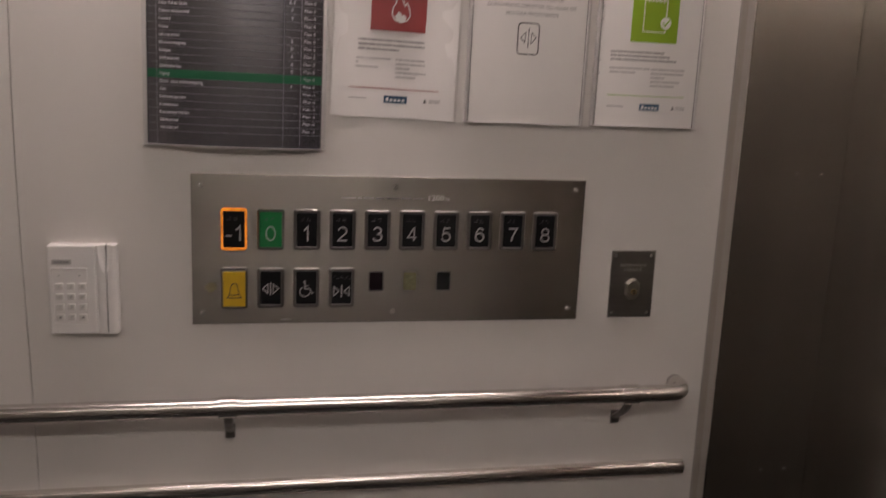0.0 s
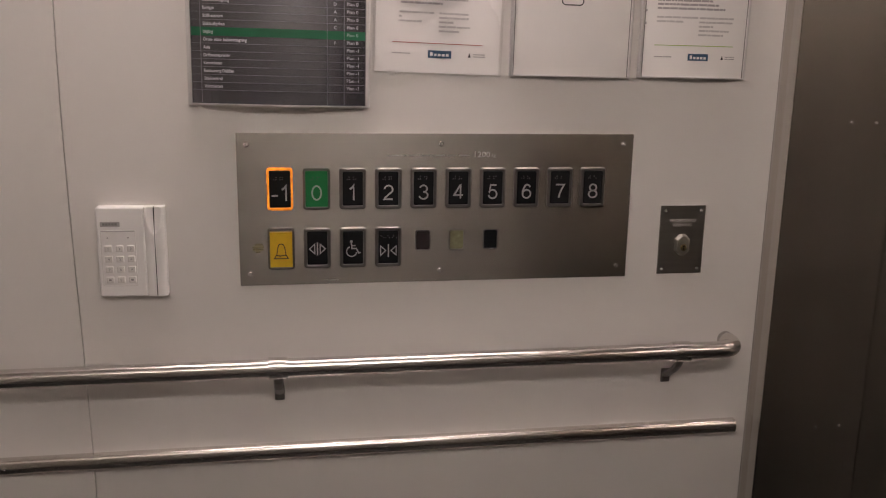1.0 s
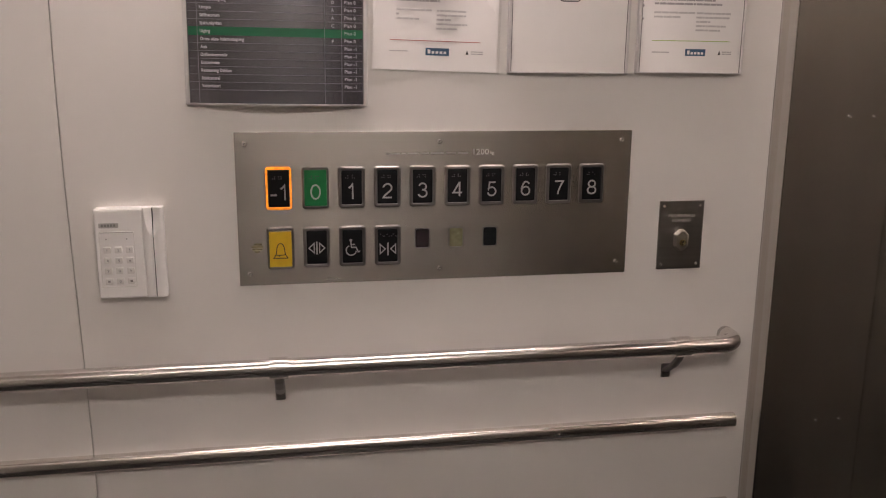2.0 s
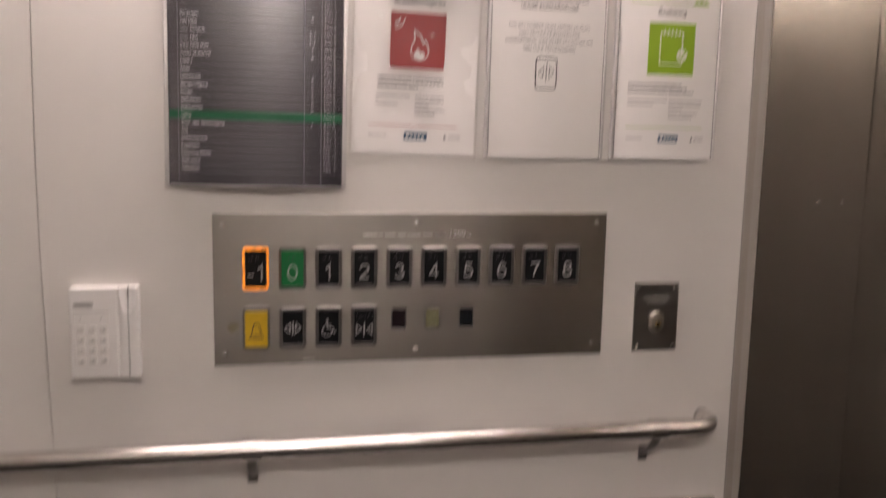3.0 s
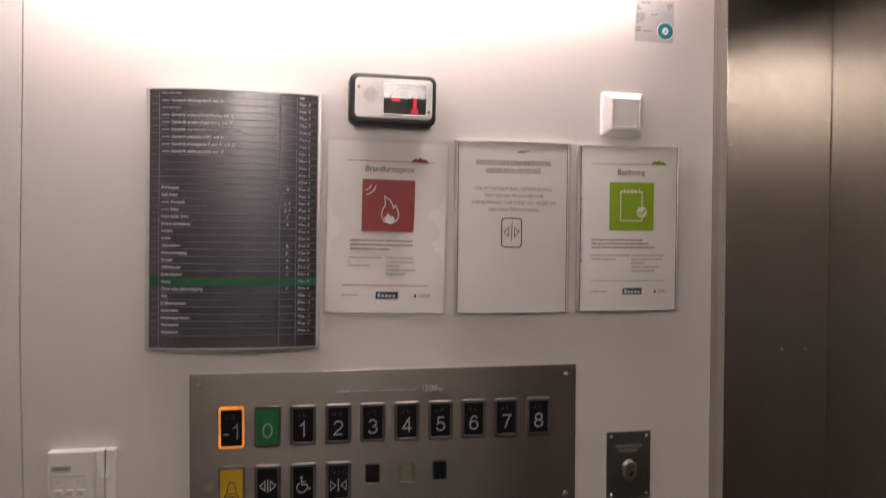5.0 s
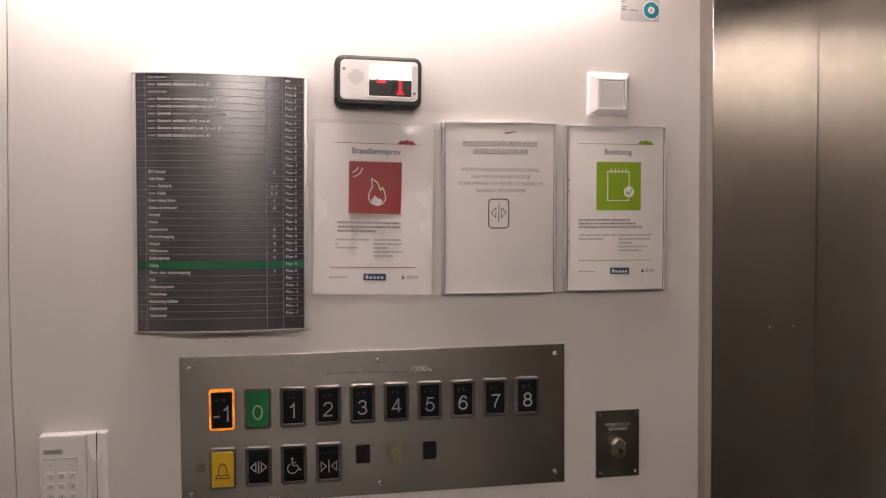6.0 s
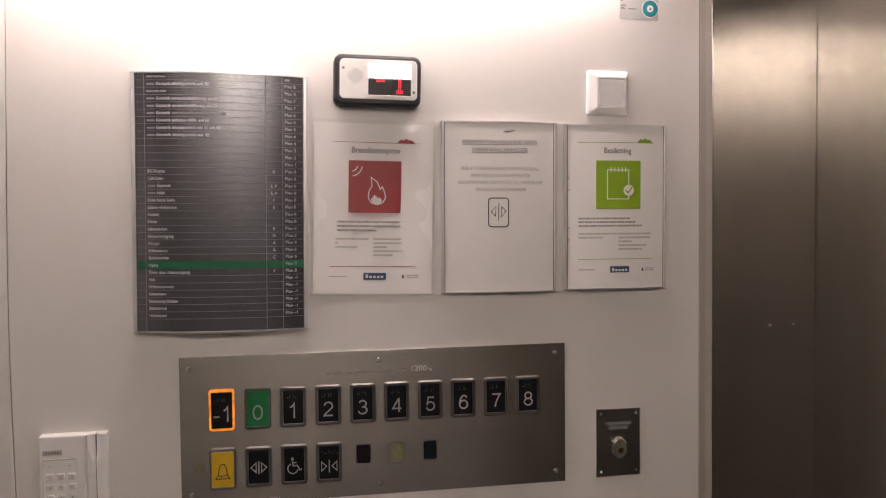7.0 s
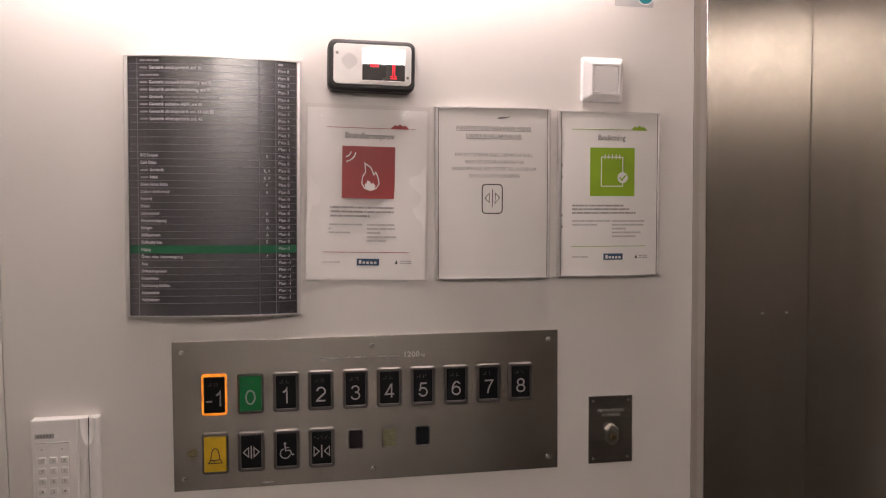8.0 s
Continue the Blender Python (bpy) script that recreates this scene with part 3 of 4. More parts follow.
# ---------------------------------------------------------------- key switch
ks = thing("key_switch", "dark grey metal key switch plate on the wall", "key switch", 0.779, 0, 1.142)
KX0, KX1, KZ0, KZ1 = 0.7365, 0.8215, 1.0785, 1.2035
part("plate", box(KX0, KX1, -0.003, 0, KZ0, KZ1, 0.0006), M_KEYPLATE, ks)
for sx in (KX0 + 0.0085, KX1 - 0.0085):
    for sz in (KZ0 + 0.009, KZ1 - 0.009):
        part("screw", screw_head(sx, sz, -0.003, 0.0028, 0.0014), M_SCREW, ks, smooth=True)
cyl = part("lock_cylinder", prism(round_rect(0.779, 1.1325, 0.0255, 0.0380, 0.0085, 1), -0.003, -0.013, 0.0030), M_LOCK, ks, "polished lock barrel")
part("lock_core", prism(circle(0.7795, 1.1285, 0.0060, 18), -0.012, -0.0145, 0.0008), M_BRASS, cyl, "brass lock core")
part("key_slot", box(0.7787, 0.7803, -0.0150, -0.0138, 1.1245, 1.1325), M_BLACK, cyl)
b = letters("PRIORITERAD", 0.779, 1.1740, 0.0052, -0.003, "CENTER", width=0.050)
letters("KÖRNING", 0.779, 1.1655, 0.0052, -0.003, "CENTER", width=0.034, bm=b)
part("lettering", b, M_ENGRAVE, ks, "engraved pale words")


# ---------------------------------------------------------------- keypad
whole_part = part


def build_keypad():
    t = thing("access_keypad", "white plastic door access keypad with a card slot", "keypad", -0.161, 0, 1.145)

    def part(name, b, material, parent=None, label=""):
        for v in b.verts:
            v.co.x = -0.1145 + (v.co.x + 0.113) * 1.066
            v.co.z -= 0.0030
        return whole_part(name, b, material, parent, label)

    x0, x1, z0, z1 = -0.2105, -0.1130, 1.0700, 1.2165
    body = bmesh.new()
    prism(round_rect((x0 - 0.142) / 2, (z0 + z1) / 2, -0.142 - x0, z1 - z0, 0.003), 0, -0.021, 0.0025, body)
    part("body", body, M_WHITEPL, t)
    # swelling card reader beside the keys, cut by the card slot
    for a0, a1 in ((-0.1418, -0.1286), (-0.1270, x1)):
        b = bmesh.new()
        nz, nx = 44, 10
        rows = []
        for i in range(nz + 1):
            z = z0 + (z1 - z0) * i / nz
            row = [b.verts.new((a0, 0, z))]
            for j in range(nx + 1):
                x = a0 + (a1 - a0) * j / nx
                d = 0.0215 + 0.0055 * (i / nz) ** 2 - (0.004 * (j / nx) ** 3 if a0 > -0.13 else 0.004 * (1 - j / nx) ** 3)
                scoop = 1 - ((x + 0.1278) / 0.0115) ** 2 - ((z1 - z) / 0.044) ** 2
                row.append(b.verts.new((x, -d + 0.009 * max(0.0, scoop), z)))
            row.append(b.verts.new((a1, 0, z)))
            rows.append(row)
        for p, q in zip(rows, rows[1:]):
            for i in range(nx + 2):
                b.faces.new((p[i], p[i + 1], q[i + 1], q[i]))
        b.faces.new(rows[0])
        b.faces.new(rows[-1])
        part("card_reader", b, M_WHITEPL, t)
    part("card_slot", box(-0.1287, -0.1269, -0.018, -0.001, z0 + 0.001, z1 - 0.001), M_BLACK, t, "dark slot")
    f = part("key_field", ring_prism(round_rect(-0.1800, 1.1340, 0.0500, 0.0910, 0.0015), round_rect(-0.1800, 1.1340, 0.0480, 0.0890, 0.001), -0.0205, -0.0218, 0.0004), M_KEYWHITE, t, "shallow frame round the keys")
    # grey strip drawn for the recess shadow along the top of the key field
    part("recess_shade", box(-0.2040, -0.1560, -0.0225, -0.0208, 1.1775, 1.1790, 0.0004), M_GREYPL_SHADE, t)
    for r in range(4):
        for c in range(3):
            kx, kz = -0.1945 + 0.0160 * c, 1.1500 - 0.0170 * r
            k = part("key", prism(round_rect(kx, kz, 0.0105, 0.0100, 0.0012, 3), -0.0205, -0.0240, 0.0010), M_KEYWHITE, t, "small white key")
            s = "123456789*0#"[r * 3 + c]
            if s in "*#":
                part("figure", bar(kx - 0.0018, kx + 0.0018, kz - 0.0016, kz + 0.0016, -0.024), M_GREYINK, k)
            else:
                part("figure", letters(s, kx, kz - 0.0021, 0.0042, -0.024, "CENTER"), M_GREYINK, k)
    for lx in (-0.195, -0.166):
        part("status_lamp", prism(circle(lx, 1.1675, 0.0013, 8), -0.0205, -0.0215), M_GREYPL_SHADE, t)
    lb = part("name_label", prism(round_rect(-0.1905, 1.1895, 0.0280, 0.0080, 0.0008, 2), -0.0205, -0.0216, 0.0003), M_GREYPL_SHADE, t, "grey maker label")
    b = bmesh.new()
    for i in range(5):
        bar(-0.2010 + 0.0043 * i, -0.1978 + 0.0043 * i, 1.1875, 1.1915, -0.0216, bm=b)
    part("print", b, M_GREYINK, lb)


build_keypad()


# ---------------------------------------------------------------- curved sign holders
def holder(t, xc, zc, w, h, bulge, sheet, tilt=0.0, edge=0.005):
    """Bowed sheet between two upright metal profiles, with thin curved end lips."""
    def put(name, b, m, parent=t, label="", bow=True, smooth=False):
        if bow:
            bend(b, xc, w, bulge)
        lean(b, xc, zc, tilt)
        return part(name, b, m, parent, label, smooth)
    back = bmesh.new()
    bar(xc - w / 2 + 0.001, xc + w / 2 - 0.001, zc - h / 2 + 0.001, zc + h / 2 - 0.001, -0.005, 0.0015, back, 24)
    face = put("sheet", back, sheet)
    fill = bmesh.new()
    bar(xc - w / 2, xc + w / 2, zc - h / 2 + 0.002, zc + h / 2 - 0.002, -0.0005, 0.004, fill, 24)
    for v in fill.verts:
        if v.co.y > -0.001:
            v.co.y = 0.0
    for v in fill.verts:
        if v.co.y < -0.001:
            u = (v.co.x - xc) / (w / 2)
            v.co.y -= bulge * (1 - u * u)
    put("back_tray", fill, M_ALU, bow=False)
    for s in (-1, 1):
        b = prism(round_rect(xc + s * (w / 2 - edge / 2), zc, edge, h, 0.001, 2), 0.0, -0.0095, 0.0012)
        put("side_profile", b, M_ALU, label="satin aluminium edge", bow=False)
        xe = xc + s * (w / 2 - edge - 0.0006)
        put("edge_seal", bar(xe - 0.0006, xe + 0.0006, zc - h / 2 + 0.002, zc + h / 2 - 0.002, -0.0062, 0.0012), M_SEAL, label="thin dark seal")
        b = bmesh.new()
        ze = zc + s * (h / 2 - 0.0008)
        bar(xc - w / 2 + 0.001, xc + w / 2 - 0.001, ze - 0.0011, ze + 0.0011, 0.0, 0.0085, b, 24)
        for v in b.verts:
            if v.co.y < -0.001:
                u = (v.co.x - xc) / (w / 2)
                v.co.y -= bulge * (1 - u * u)
        put("end_lip", b, M_ALU, label="thin aluminium lip", bow=False)
    return put, face


def build_directory():
    xc, zc, w, h = 0.0750, 1.5880, 0.285, 0.428
    t = thing("floor_directory", "dark purple-grey curved directory sign with pale lines", "sign", xc, 0, zc)
    put, sheet = holder(t, xc, zc, w, h, 0.021, M_SIGN, tilt=0.6, edge=0.0065)
    yt = -0.0065
    rows = [("#22", "", "#8"),
            ("@ Geriatrik allmängeriatrik avd. 82", "", "Plan 8"), ("#30", "", "Plan 8"),
            ("@ Geriatrik ortopedrehabilitering, avd 72", "", "Plan 7"), ("@ Geriatrik strokerehabilitering, avd 71", "", "Plan 7"),
            ("@ Geriatrik #78", "", "Plan 6"), ("@ Geriatrik palliation ASIH, avd 60", "", "Plan 6"),
            ("@ Geriatrik allmängeriatrik avd. 51 och 52", "", "Plan 5"), ("@ Geriatrik allmängeriatrik avd. 42", "", "Plan 4"),
            ("", "", "Plan 4"), ("", "", "Plan 3"), ("", "", "Plan 2"), ("", "", "Plan 1"),
            ("BVC Knoppen", "B", "Plan 0"), ("Café Dalen", "", "Plan 0"), ("@ Geriatrik", "E, F", "Plan 0"), ("@ Rehab", "E, F", "Plan 0"),
            ("Dalen Rehab Södra", "F", "Plan 0"), ("Dalens vårdcentral", "B", "Plan 0"), ("Fotvård", "", "Plan 0"), ("Frisör", "", "Plan 0"),
            ("Laboratorium", "B", "Plan 0"), ("Minnesmottagning", "D", "Plan 0"), ("Röntgen", "A", "Plan 0"), ("Stillhetsrum", "A", "Plan 0"),
            ("Sjukhuskyrkan", "C", "Plan 0"), ("Utgång", "", "Plan 0"), ("Öron- näsa- halsmottagning", "F", "Plan 0"), ("Aula", "", "Plan -1"),
            ("Driftentreprenör", "", "Plan -1"), ("Kostenheten", "", "Plan -1"), ("Restaurang Dahlian", "", "Plan -1"),
            ("Städcentral", "", "Plan -1"), ("Vaktmästeri", "", "Plan -1")]
    pitch, z0 = 0.01187, 1.7945
    xl, xm, xr = xc - 0.1165, xc + 0.074, xc + 0.1015
    for x in (xl - 0.004, xm, xr - 0.0005):
        put("column_line", bar(x - 0.0004, x + 0.0004, zc - h / 2 + 0.003, zc + h / 2 - 0.003, yt, 0.0003), M_SIGNLINE)
    for i in range(len(rows)):
        z = z0 - pitch * (i + 0.5)
        if not 25 <= i <= 26:
            put("row_line", bar(xc - w / 2 + 0.006, xc + w / 2 - 0.006, z - 0.00025, z + 0.00025, yt, 0.0003, cuts=24), M_SIGNLINE)
    g = bmesh.new()
    zg = z0 - pitch * 26
    bar(xc - w / 2 + 0.005, xc + w / 2 - 0.005, zg - 0.0066, zg + 0.0066, yt + 0.0002, 0.0004, g, 24)
    put("green_stripe", g, M_SIGNGREEN, label="green band")
    for i, (a, m, c) in enumerate(rows):
        z = z0 - pitch * i - 0.0024
        b = bmesh.new()
        x = xl
        for word in [a[:2], a[2:]] if a[:1] == "@" else [a]:
            word = word.strip()
            if not word:
                continue
            if word == "@":
                put("lettering", bar(x, x + 0.0125, z + 0.0004, z + 0.0034, yt, 0.0004), M_SIGNBAR)
                x += 0.0150
                continue
            text, hashed, rest = word.partition("#")
            if text.strip():
                letters(text.strip(), x, z, 0.0050, yt, width=0.00262 * len(text.strip()) * 0.98, bm=b, bold=0.02)
                x += 0.00262 * len(text.strip()) + 0.002
            if hashed:
                for k in range(int(rest) // 11 + 1):
                    put("lettering", bar(x, x + 0.0095, z + 0.0004, z + 0.0034, yt, 0.0004, cuts=2), M_SIGNBAR)
                    x += 0.0108
        if m:
            put("wing_letter", letters(m, (xm + xr) / 2 - 0.001, z, 0.0050, yt, "CENTER"), M_SIGNTEXT)
        if c.startswith("#"):
            put("floor_name", bar(xr + 0.004, xr + 0.012, z + 0.0002, z + 0.0036, yt, 0.0004), M_SIGNTEXT)
        elif c:
            put("floor_name", letters(c, xr + 0.004, z + 0.0006, 0.0052, yt, width=0.0190 if "-" in c else 0.0180), M_SIGNTEXT)
        if b.verts:
            put("lettering", b, M_SIGNTEXT, label="pale printed line")


build_directory()


def text_block(rows, y, bm=None, seed=1):
    """Lines of small print too fine to read: word-long bars. Rows of x, z, width, height."""
    bm = bm or bmesh.new()
    rnd = random.Random(seed)
    for x, z, w, h in rows:
        end = x + w
        while x < end - 0.002:
            k = min(end, x + rnd.uniform(0.003, 0.017))
            bar(x, k, z, z + h, y, 0.0003, bm, 2)
            x = k + 0.0011
    return bm


def hills(x, z, y, bm=None):
    """Small row of rounded hills standing on a rule."""
    pts = [(x - 0.019, z), (x - 0.011, z + 0.0075), (x - 0.007, z + 0.0052), (x - 0.002, z + 0.0090), (x + 0.003, z + 0.0050),
           (x + 0.006, z + 0.0072), (x + 0.015, z)]
    return prism(pts, y, y - 0.0004, bm=bm)


def build_door_notice():
    xc, zc, w, h = 0.5550, 1.5775, 0.2105, 0.303
    t = thing("door_notice", "white typed notice in a curved aluminium sign holder", "notice", xc, 0, zc)
    put, sheet = holder(t, xc, zc, w, h, 0.006, M_PAPER2, tilt=0.4)
    y = -0.0065
    b = bmesh.new()
    for s, z, wd in (("INFORMATION GÄLLANDE HISSAR", 1.6895, 0.136), ("UNDER KVÄLLAR/HELGER", 1.6755, 0.101)):
        letters(s, xc, z, 0.0064, y, "CENTER", width=wd, bm=b)
        bar(xc - wd / 2, xc + wd / 2, z - 0.0019, z - 0.0011, y, 0.0003, b, 12)
    put("heading", b, M_INK, label="underlined dark capitals")
    b = bmesh.new()
    for s, z, wd in (("FÖR ATT DÖRRAR SKALL ÖPPNAS SÅ SKALL", 1.6425, 0.142), ("MAN TRYCKA PÅ KNAPPEN FÖR", 1.6300, 0.107),
                     ("DÖRRÖPPNING, SOM SITTER TILL HÖGER OM", 1.6180, 0.153), ("DEN GULA TRYCKKNAPPEN", 1.6055, 0.091)):
        letters(s, xc + 0.001, z, 0.0062, y, "CENTER", width=wd, bm=b)
    put("lettering", b, M_GREYINK, label="grey capitals")
    b = stroke(round_rect(xc - 0.0035, 1.5680, 0.0365, 0.0510, 0.006, 3), 0.0019, y, closed=True)
    cx, cz = xc - 0.0035, 1.5695
    stroke([(cx, cz - 0.0160), (cx + 0.0006, cz + 0.0160)], 0.0013, y, bm=b)
    stroke([(cx - 0.0055, cz - 0.0080), (cx - 0.0048, cz + 0.0090), (cx - 0.0135, cz - 0.0005)], 0.0012, y, closed=True, bm=b)
    stroke([(cx + 0.0050, cz - 0.0095), (cx + 0.0056, cz + 0.0085), (cx + 0.0135, cz + 0.0010)], 0.0012, y, closed=True, bm=b)
    put("drawn_symbol", b, M_INK, label="hand-drawn door opening sign")
    b = prism([(xc + 0.004, 1.7098), (xc + 0.010, 1.7125), (xc + 0.024, 1.7132), (xc + 0.031, 1.7142), (xc + 0.024, 1.7112), (xc + 0.013, 1.7088)], y, y - 0.0003)
    put("smudge", b, M_GREYINK, label="small grey printed mark")


build_door_notice()


def build_inspection_notice():
    xc, zc, w, h = 0.7730, 1.5760, 0.1960, 0.2985
    t = thing("inspection_notice", "white notice with a lime green square in an aluminium holder", "notice", xc, 0, zc)
    put, sheet = holder(t, xc, zc, w, h, 0.007, M_PAPER3, tilt=0.3)
    y = -0.0065
    b = bar(xc - 0.073, xc + 0.050, 1.6920, 1.6930, y, cuts=12)
    hills(xc + 0.057, 1.6920, y, b)
    put("headline_rule", b, M_LIME, label="green line with small hills")
    put("foot_rule", bar(xc - 0.073, xc + 0.070, 1.4808, 1.4818, y, cuts=12), M_LIME, label="green line")
    put("heading", letters("Besiktning", xc + 0.0015, 1.6735, 0.0098, y, "CENTER", width=0.0520, bold=0.018), M_GREYINK, label="dark heading")
    sq = bmesh.new()
    bar(xc - 0.0395, xc + 0.0460, 1.5725, 1.6600, y, 0.0003, sq, 10)
    sq = put("green_square", sq, M_LIME, label="lime green square")
    y2 = y - 0.0004
    b = stroke([(xc - 0.0185, 1.5905), (xc - 0.0185, 1.6430), (xc + 0.0225, 1.6430), (xc + 0.0225, 1.5905)], 0.0017, y2, closed=True)
    for i in range(5):
        xs = xc - 0.0115 + 0.0070 * i
        stroke([(xs, 1.6395), (xs, 1.6480)], 0.0015, y2, bm=b)
    put("pad_outline", b, M_WHITEINK, sq)
    disc = prism(circle(xc + 0.0225, 1.6060, 0.0100, 24), y2, y2 - 0.0004)
    put("disc", disc, M_WHITEINK, sq)
    put("tick", stroke([(xc + 0.0165, 1.6065), (xc + 0.0210, 1.6015), (xc + 0.0290, 1.6115)], 0.0024, y2 - 0.0004), M_LIME, sq)
    b = text_block([(xc - 0.072, 1.5535 - 0.0066 * k, wd, 0.0033) for k, wd in enumerate((0.097, 0.108, 0.121))], y, seed=4)
    put("bold_print", b, M_BOLDGREY, label="dark lines of print")
    rows = [(xc - 0.072, 1.5260, 0.072, 0.0030), (xc - 0.072, 1.5190, 0.046, 0.0030)] + [(xc + 0.003, 1.5258 - 0.0070 * k, wd, 0.0030) for k, wd in enumerate((0.064, 0.064, 0.026, 0.056, 0.046))]
    put("fine_print", text_block(rows, y, seed=5), M_FINEGREY, label="grey fine print")
    put("emblem", bar(xc - 0.013, xc + 0.0240, 1.4565, 1.4680, y, cuts=4), M_BLUE, label="dark blue emblem")
    b = bmesh.new()
    for i, hh in enumerate((0.008, 0.005, 0.005, 0.005, 0.005)):
        bar(xc - 0.0095 + 0.0063 * i, xc - 0.0052 + 0.0063 * i, 1.4590, 1.4590 + hh * 0.8, y - 0.0004, bm=b)
    put("emblem_bars", b, M_WHITEINK)
    for k, row in enumerate(((xc - 0.072, 1.4612, 0.030, 0.0018), (xc + 0.056, 1.4630, 0.018, 0.0016), (xc + 0.056, 1.4596, 0.018, 0.0016))):
        put("foot_print", text_block([row], y, seed=6 + k), M_PALEINK)
    put("foot_mark", prism([(xc + 0.048, 1.4590), (xc + 0.0505, 1.4660), (xc + 0.053, 1.4590)], y, y - 0.0003), M_INK)
    b = bmesh.new()
    for zz in (1.628, 1.607, 1.538, 1.517):
        prism(circle(xc - 0.091, zz, 0.0022, 8), y, y - 0.0003, bm=b)
    put("punch_holes", b, M_PALEINK)


build_inspection_notice()


def build_fire_notice():
    xc, zc, w, h = 0.3310, 1.5780, 0.2150, 0.3045
    t = thing("fire_alarm_notice", "white notice with a red flame square in a wrinkled clear sleeve", "notice", xc, 0, zc)
    tilt = 1.4

    def put(name, b, m, parent=t, label="", smooth=False):
        for v in b.verts:
            v.co.y += 0.0012 * math.sin(v.co.x * 31 + 1) * math.cos(v.co.z * 24) - 0.0012
        lean(b, xc, zc, tilt)
        return part(name, b, m, parent, label, smooth)

    sheet = bmesh.new()
    bar(xc - 0.1035, xc + 0.1030, zc - 0.1495, zc + 0.1455, 0.0, 0.0014, sheet, 16)
    put("paper", sheet, M_PAPER)
    y = -0.0014
    b = bar(xc - 0.0715, xc + 0.045, 1.6905, 1.6914, y, cuts=12)
    hills(xc + 0.0575, 1.6905, y, b)
    put("headline_rule", b, M_RED, label="red line with small hills")
    put("headline_end", bar(xc + 0.075, xc + 0.082, 1.6905, 1.6914, y), M_RED)
    put("foot_rule", bar(xc - 0.0755, xc + 0.078, 1.4755, 1.4766, y, cuts=12), M_RED, label="red line")
    put("heading", letters("Brandlarmsprov", xc + 0.0035, 1.6730, 0.0098, y, "CENTER", width=0.0850, bold=0.018), M_GREYINK, label="dark heading")
    sq = bmesh.new()
    bar(xc - 0.0440, xc + 0.0475, 1.5695, 1.6595, y, 0.0003, sq, 10)
    sq = put("red_square", sq, M_RED, label="dull red square")
    y2 = y - 0.0004
    fx, fz = xc + 0.0035, 1.6040
    flame = [(0.002, -0.0205), (-0.0085, -0.0170), (-0.0135, -0.0080), (-0.0120, 0.0030), (-0.0070, 0.0110), (-0.0085, 0.0265), (0.0020, 0.0190),
             (0.0075, 0.0065), (0.0105, 0.0110), (0.0130, 0.0065), (0.0160, -0.0030), (0.0165, -0.0090), (0.0115, -0.0170)]
    put("flame_outline", stroke([(fx + a, fz + c) for a, c in flame], 0.0019, y2, closed=True), M_WHITEINK, sq, "white flame")
    core = [(0.002, -0.0200), (-0.0070, -0.0165), (-0.0085, -0.0100), (-0.0055, -0.0080), (-0.0035, -0.0030), (0.0010, -0.0055), (0.0030, -0.0095), (0.0060, -0.0070), (0.0105, -0.0125), (0.0085, -0.0170)]
    put("flame_core", prism([(fx + a, fz + c) for a, c in core], y2, y2 - 0.0004), M_WHITEINK, sq)
    b = bmesh.new()
    for r in (0.0115, 0.0195):
        stroke([(xc - 0.0400 + r * math.cos(radians(a)), 1.6520 + r * math.sin(radians(a))) for a in range(-82, 1, 12)], 0.0018, y2, bm=b)
    put("sound_waves", b, M_WHITEINK, sq, "white arcs")
    b = text_block([(xc - 0.0755, 1.5520 - 0.0074 * k, wd, 0.0033) for k, wd in enumerate((0.129, 0.139, 0.080))], y, seed=7)
    put("bold_print", b, M_BOLDGREY, label="dark lines of print")
    rows = [(xc - 0.0755, 1.5225, 0.067, 0.0030), (xc - 0.0755, 1.5155, 0.014, 0.0030), (xc - 0.0755, 1.5085, 0.047, 0.0030)]
    rows += [(xc, 1.5225 - 0.0070 * k, wd, 0.0030) for k, wd in enumerate((0.070, 0.066, 0.026, 0.072, 0.036))]
    put("fine_print", text_block(rows, y, seed=8), M_FINEGREY, label="grey fine print")
    put("emblem", bar(xc - 0.0165, xc + 0.0225, 1.4530, 1.4650, y, cuts=4), M_BLUE, label="dark blue emblem")
    b = bmesh.new()
    for i, hh in enumerate((0.008, 0.005, 0.005, 0.005, 0.005)):
        bar(xc - 0.0130 + 0.0066 * i, xc - 0.0085 + 0.0066 * i, 1.4560, 1.4560 + hh * 0.8, y - 0.0004, bm=b)
    put("emblem_bars", b, M_WHITEINK)
    for k, row in enumerate(((xc - 0.076, 1.4580, 0.030, 0.0018), (xc + 0.059, 1.4602, 0.020, 0.0016), (xc + 0.059, 1.4566, 0.020, 0.0016))):
        put("foot_print", text_block([row], y, seed=9 + k), M_PALEINK)
    put("foot_mark", prism([(xc + 0.050, 1.4560), (xc + 0.0525, 1.4635), (xc + 0.055, 1.4560)], y, y - 0.0003), M_INK)
    b = bmesh.new()
    for zz in (1.537, 1.516):
        prism(circle(xc - 0.095, zz, 0.0022, 8), y, y - 0.0003, bm=b)
    put("punch_holes", b, M_PALEINK)
    # clear sleeve, loose and puckered along its upper edge
    nx, nz = 84, 110
    s = bmesh.new()
    grid = []
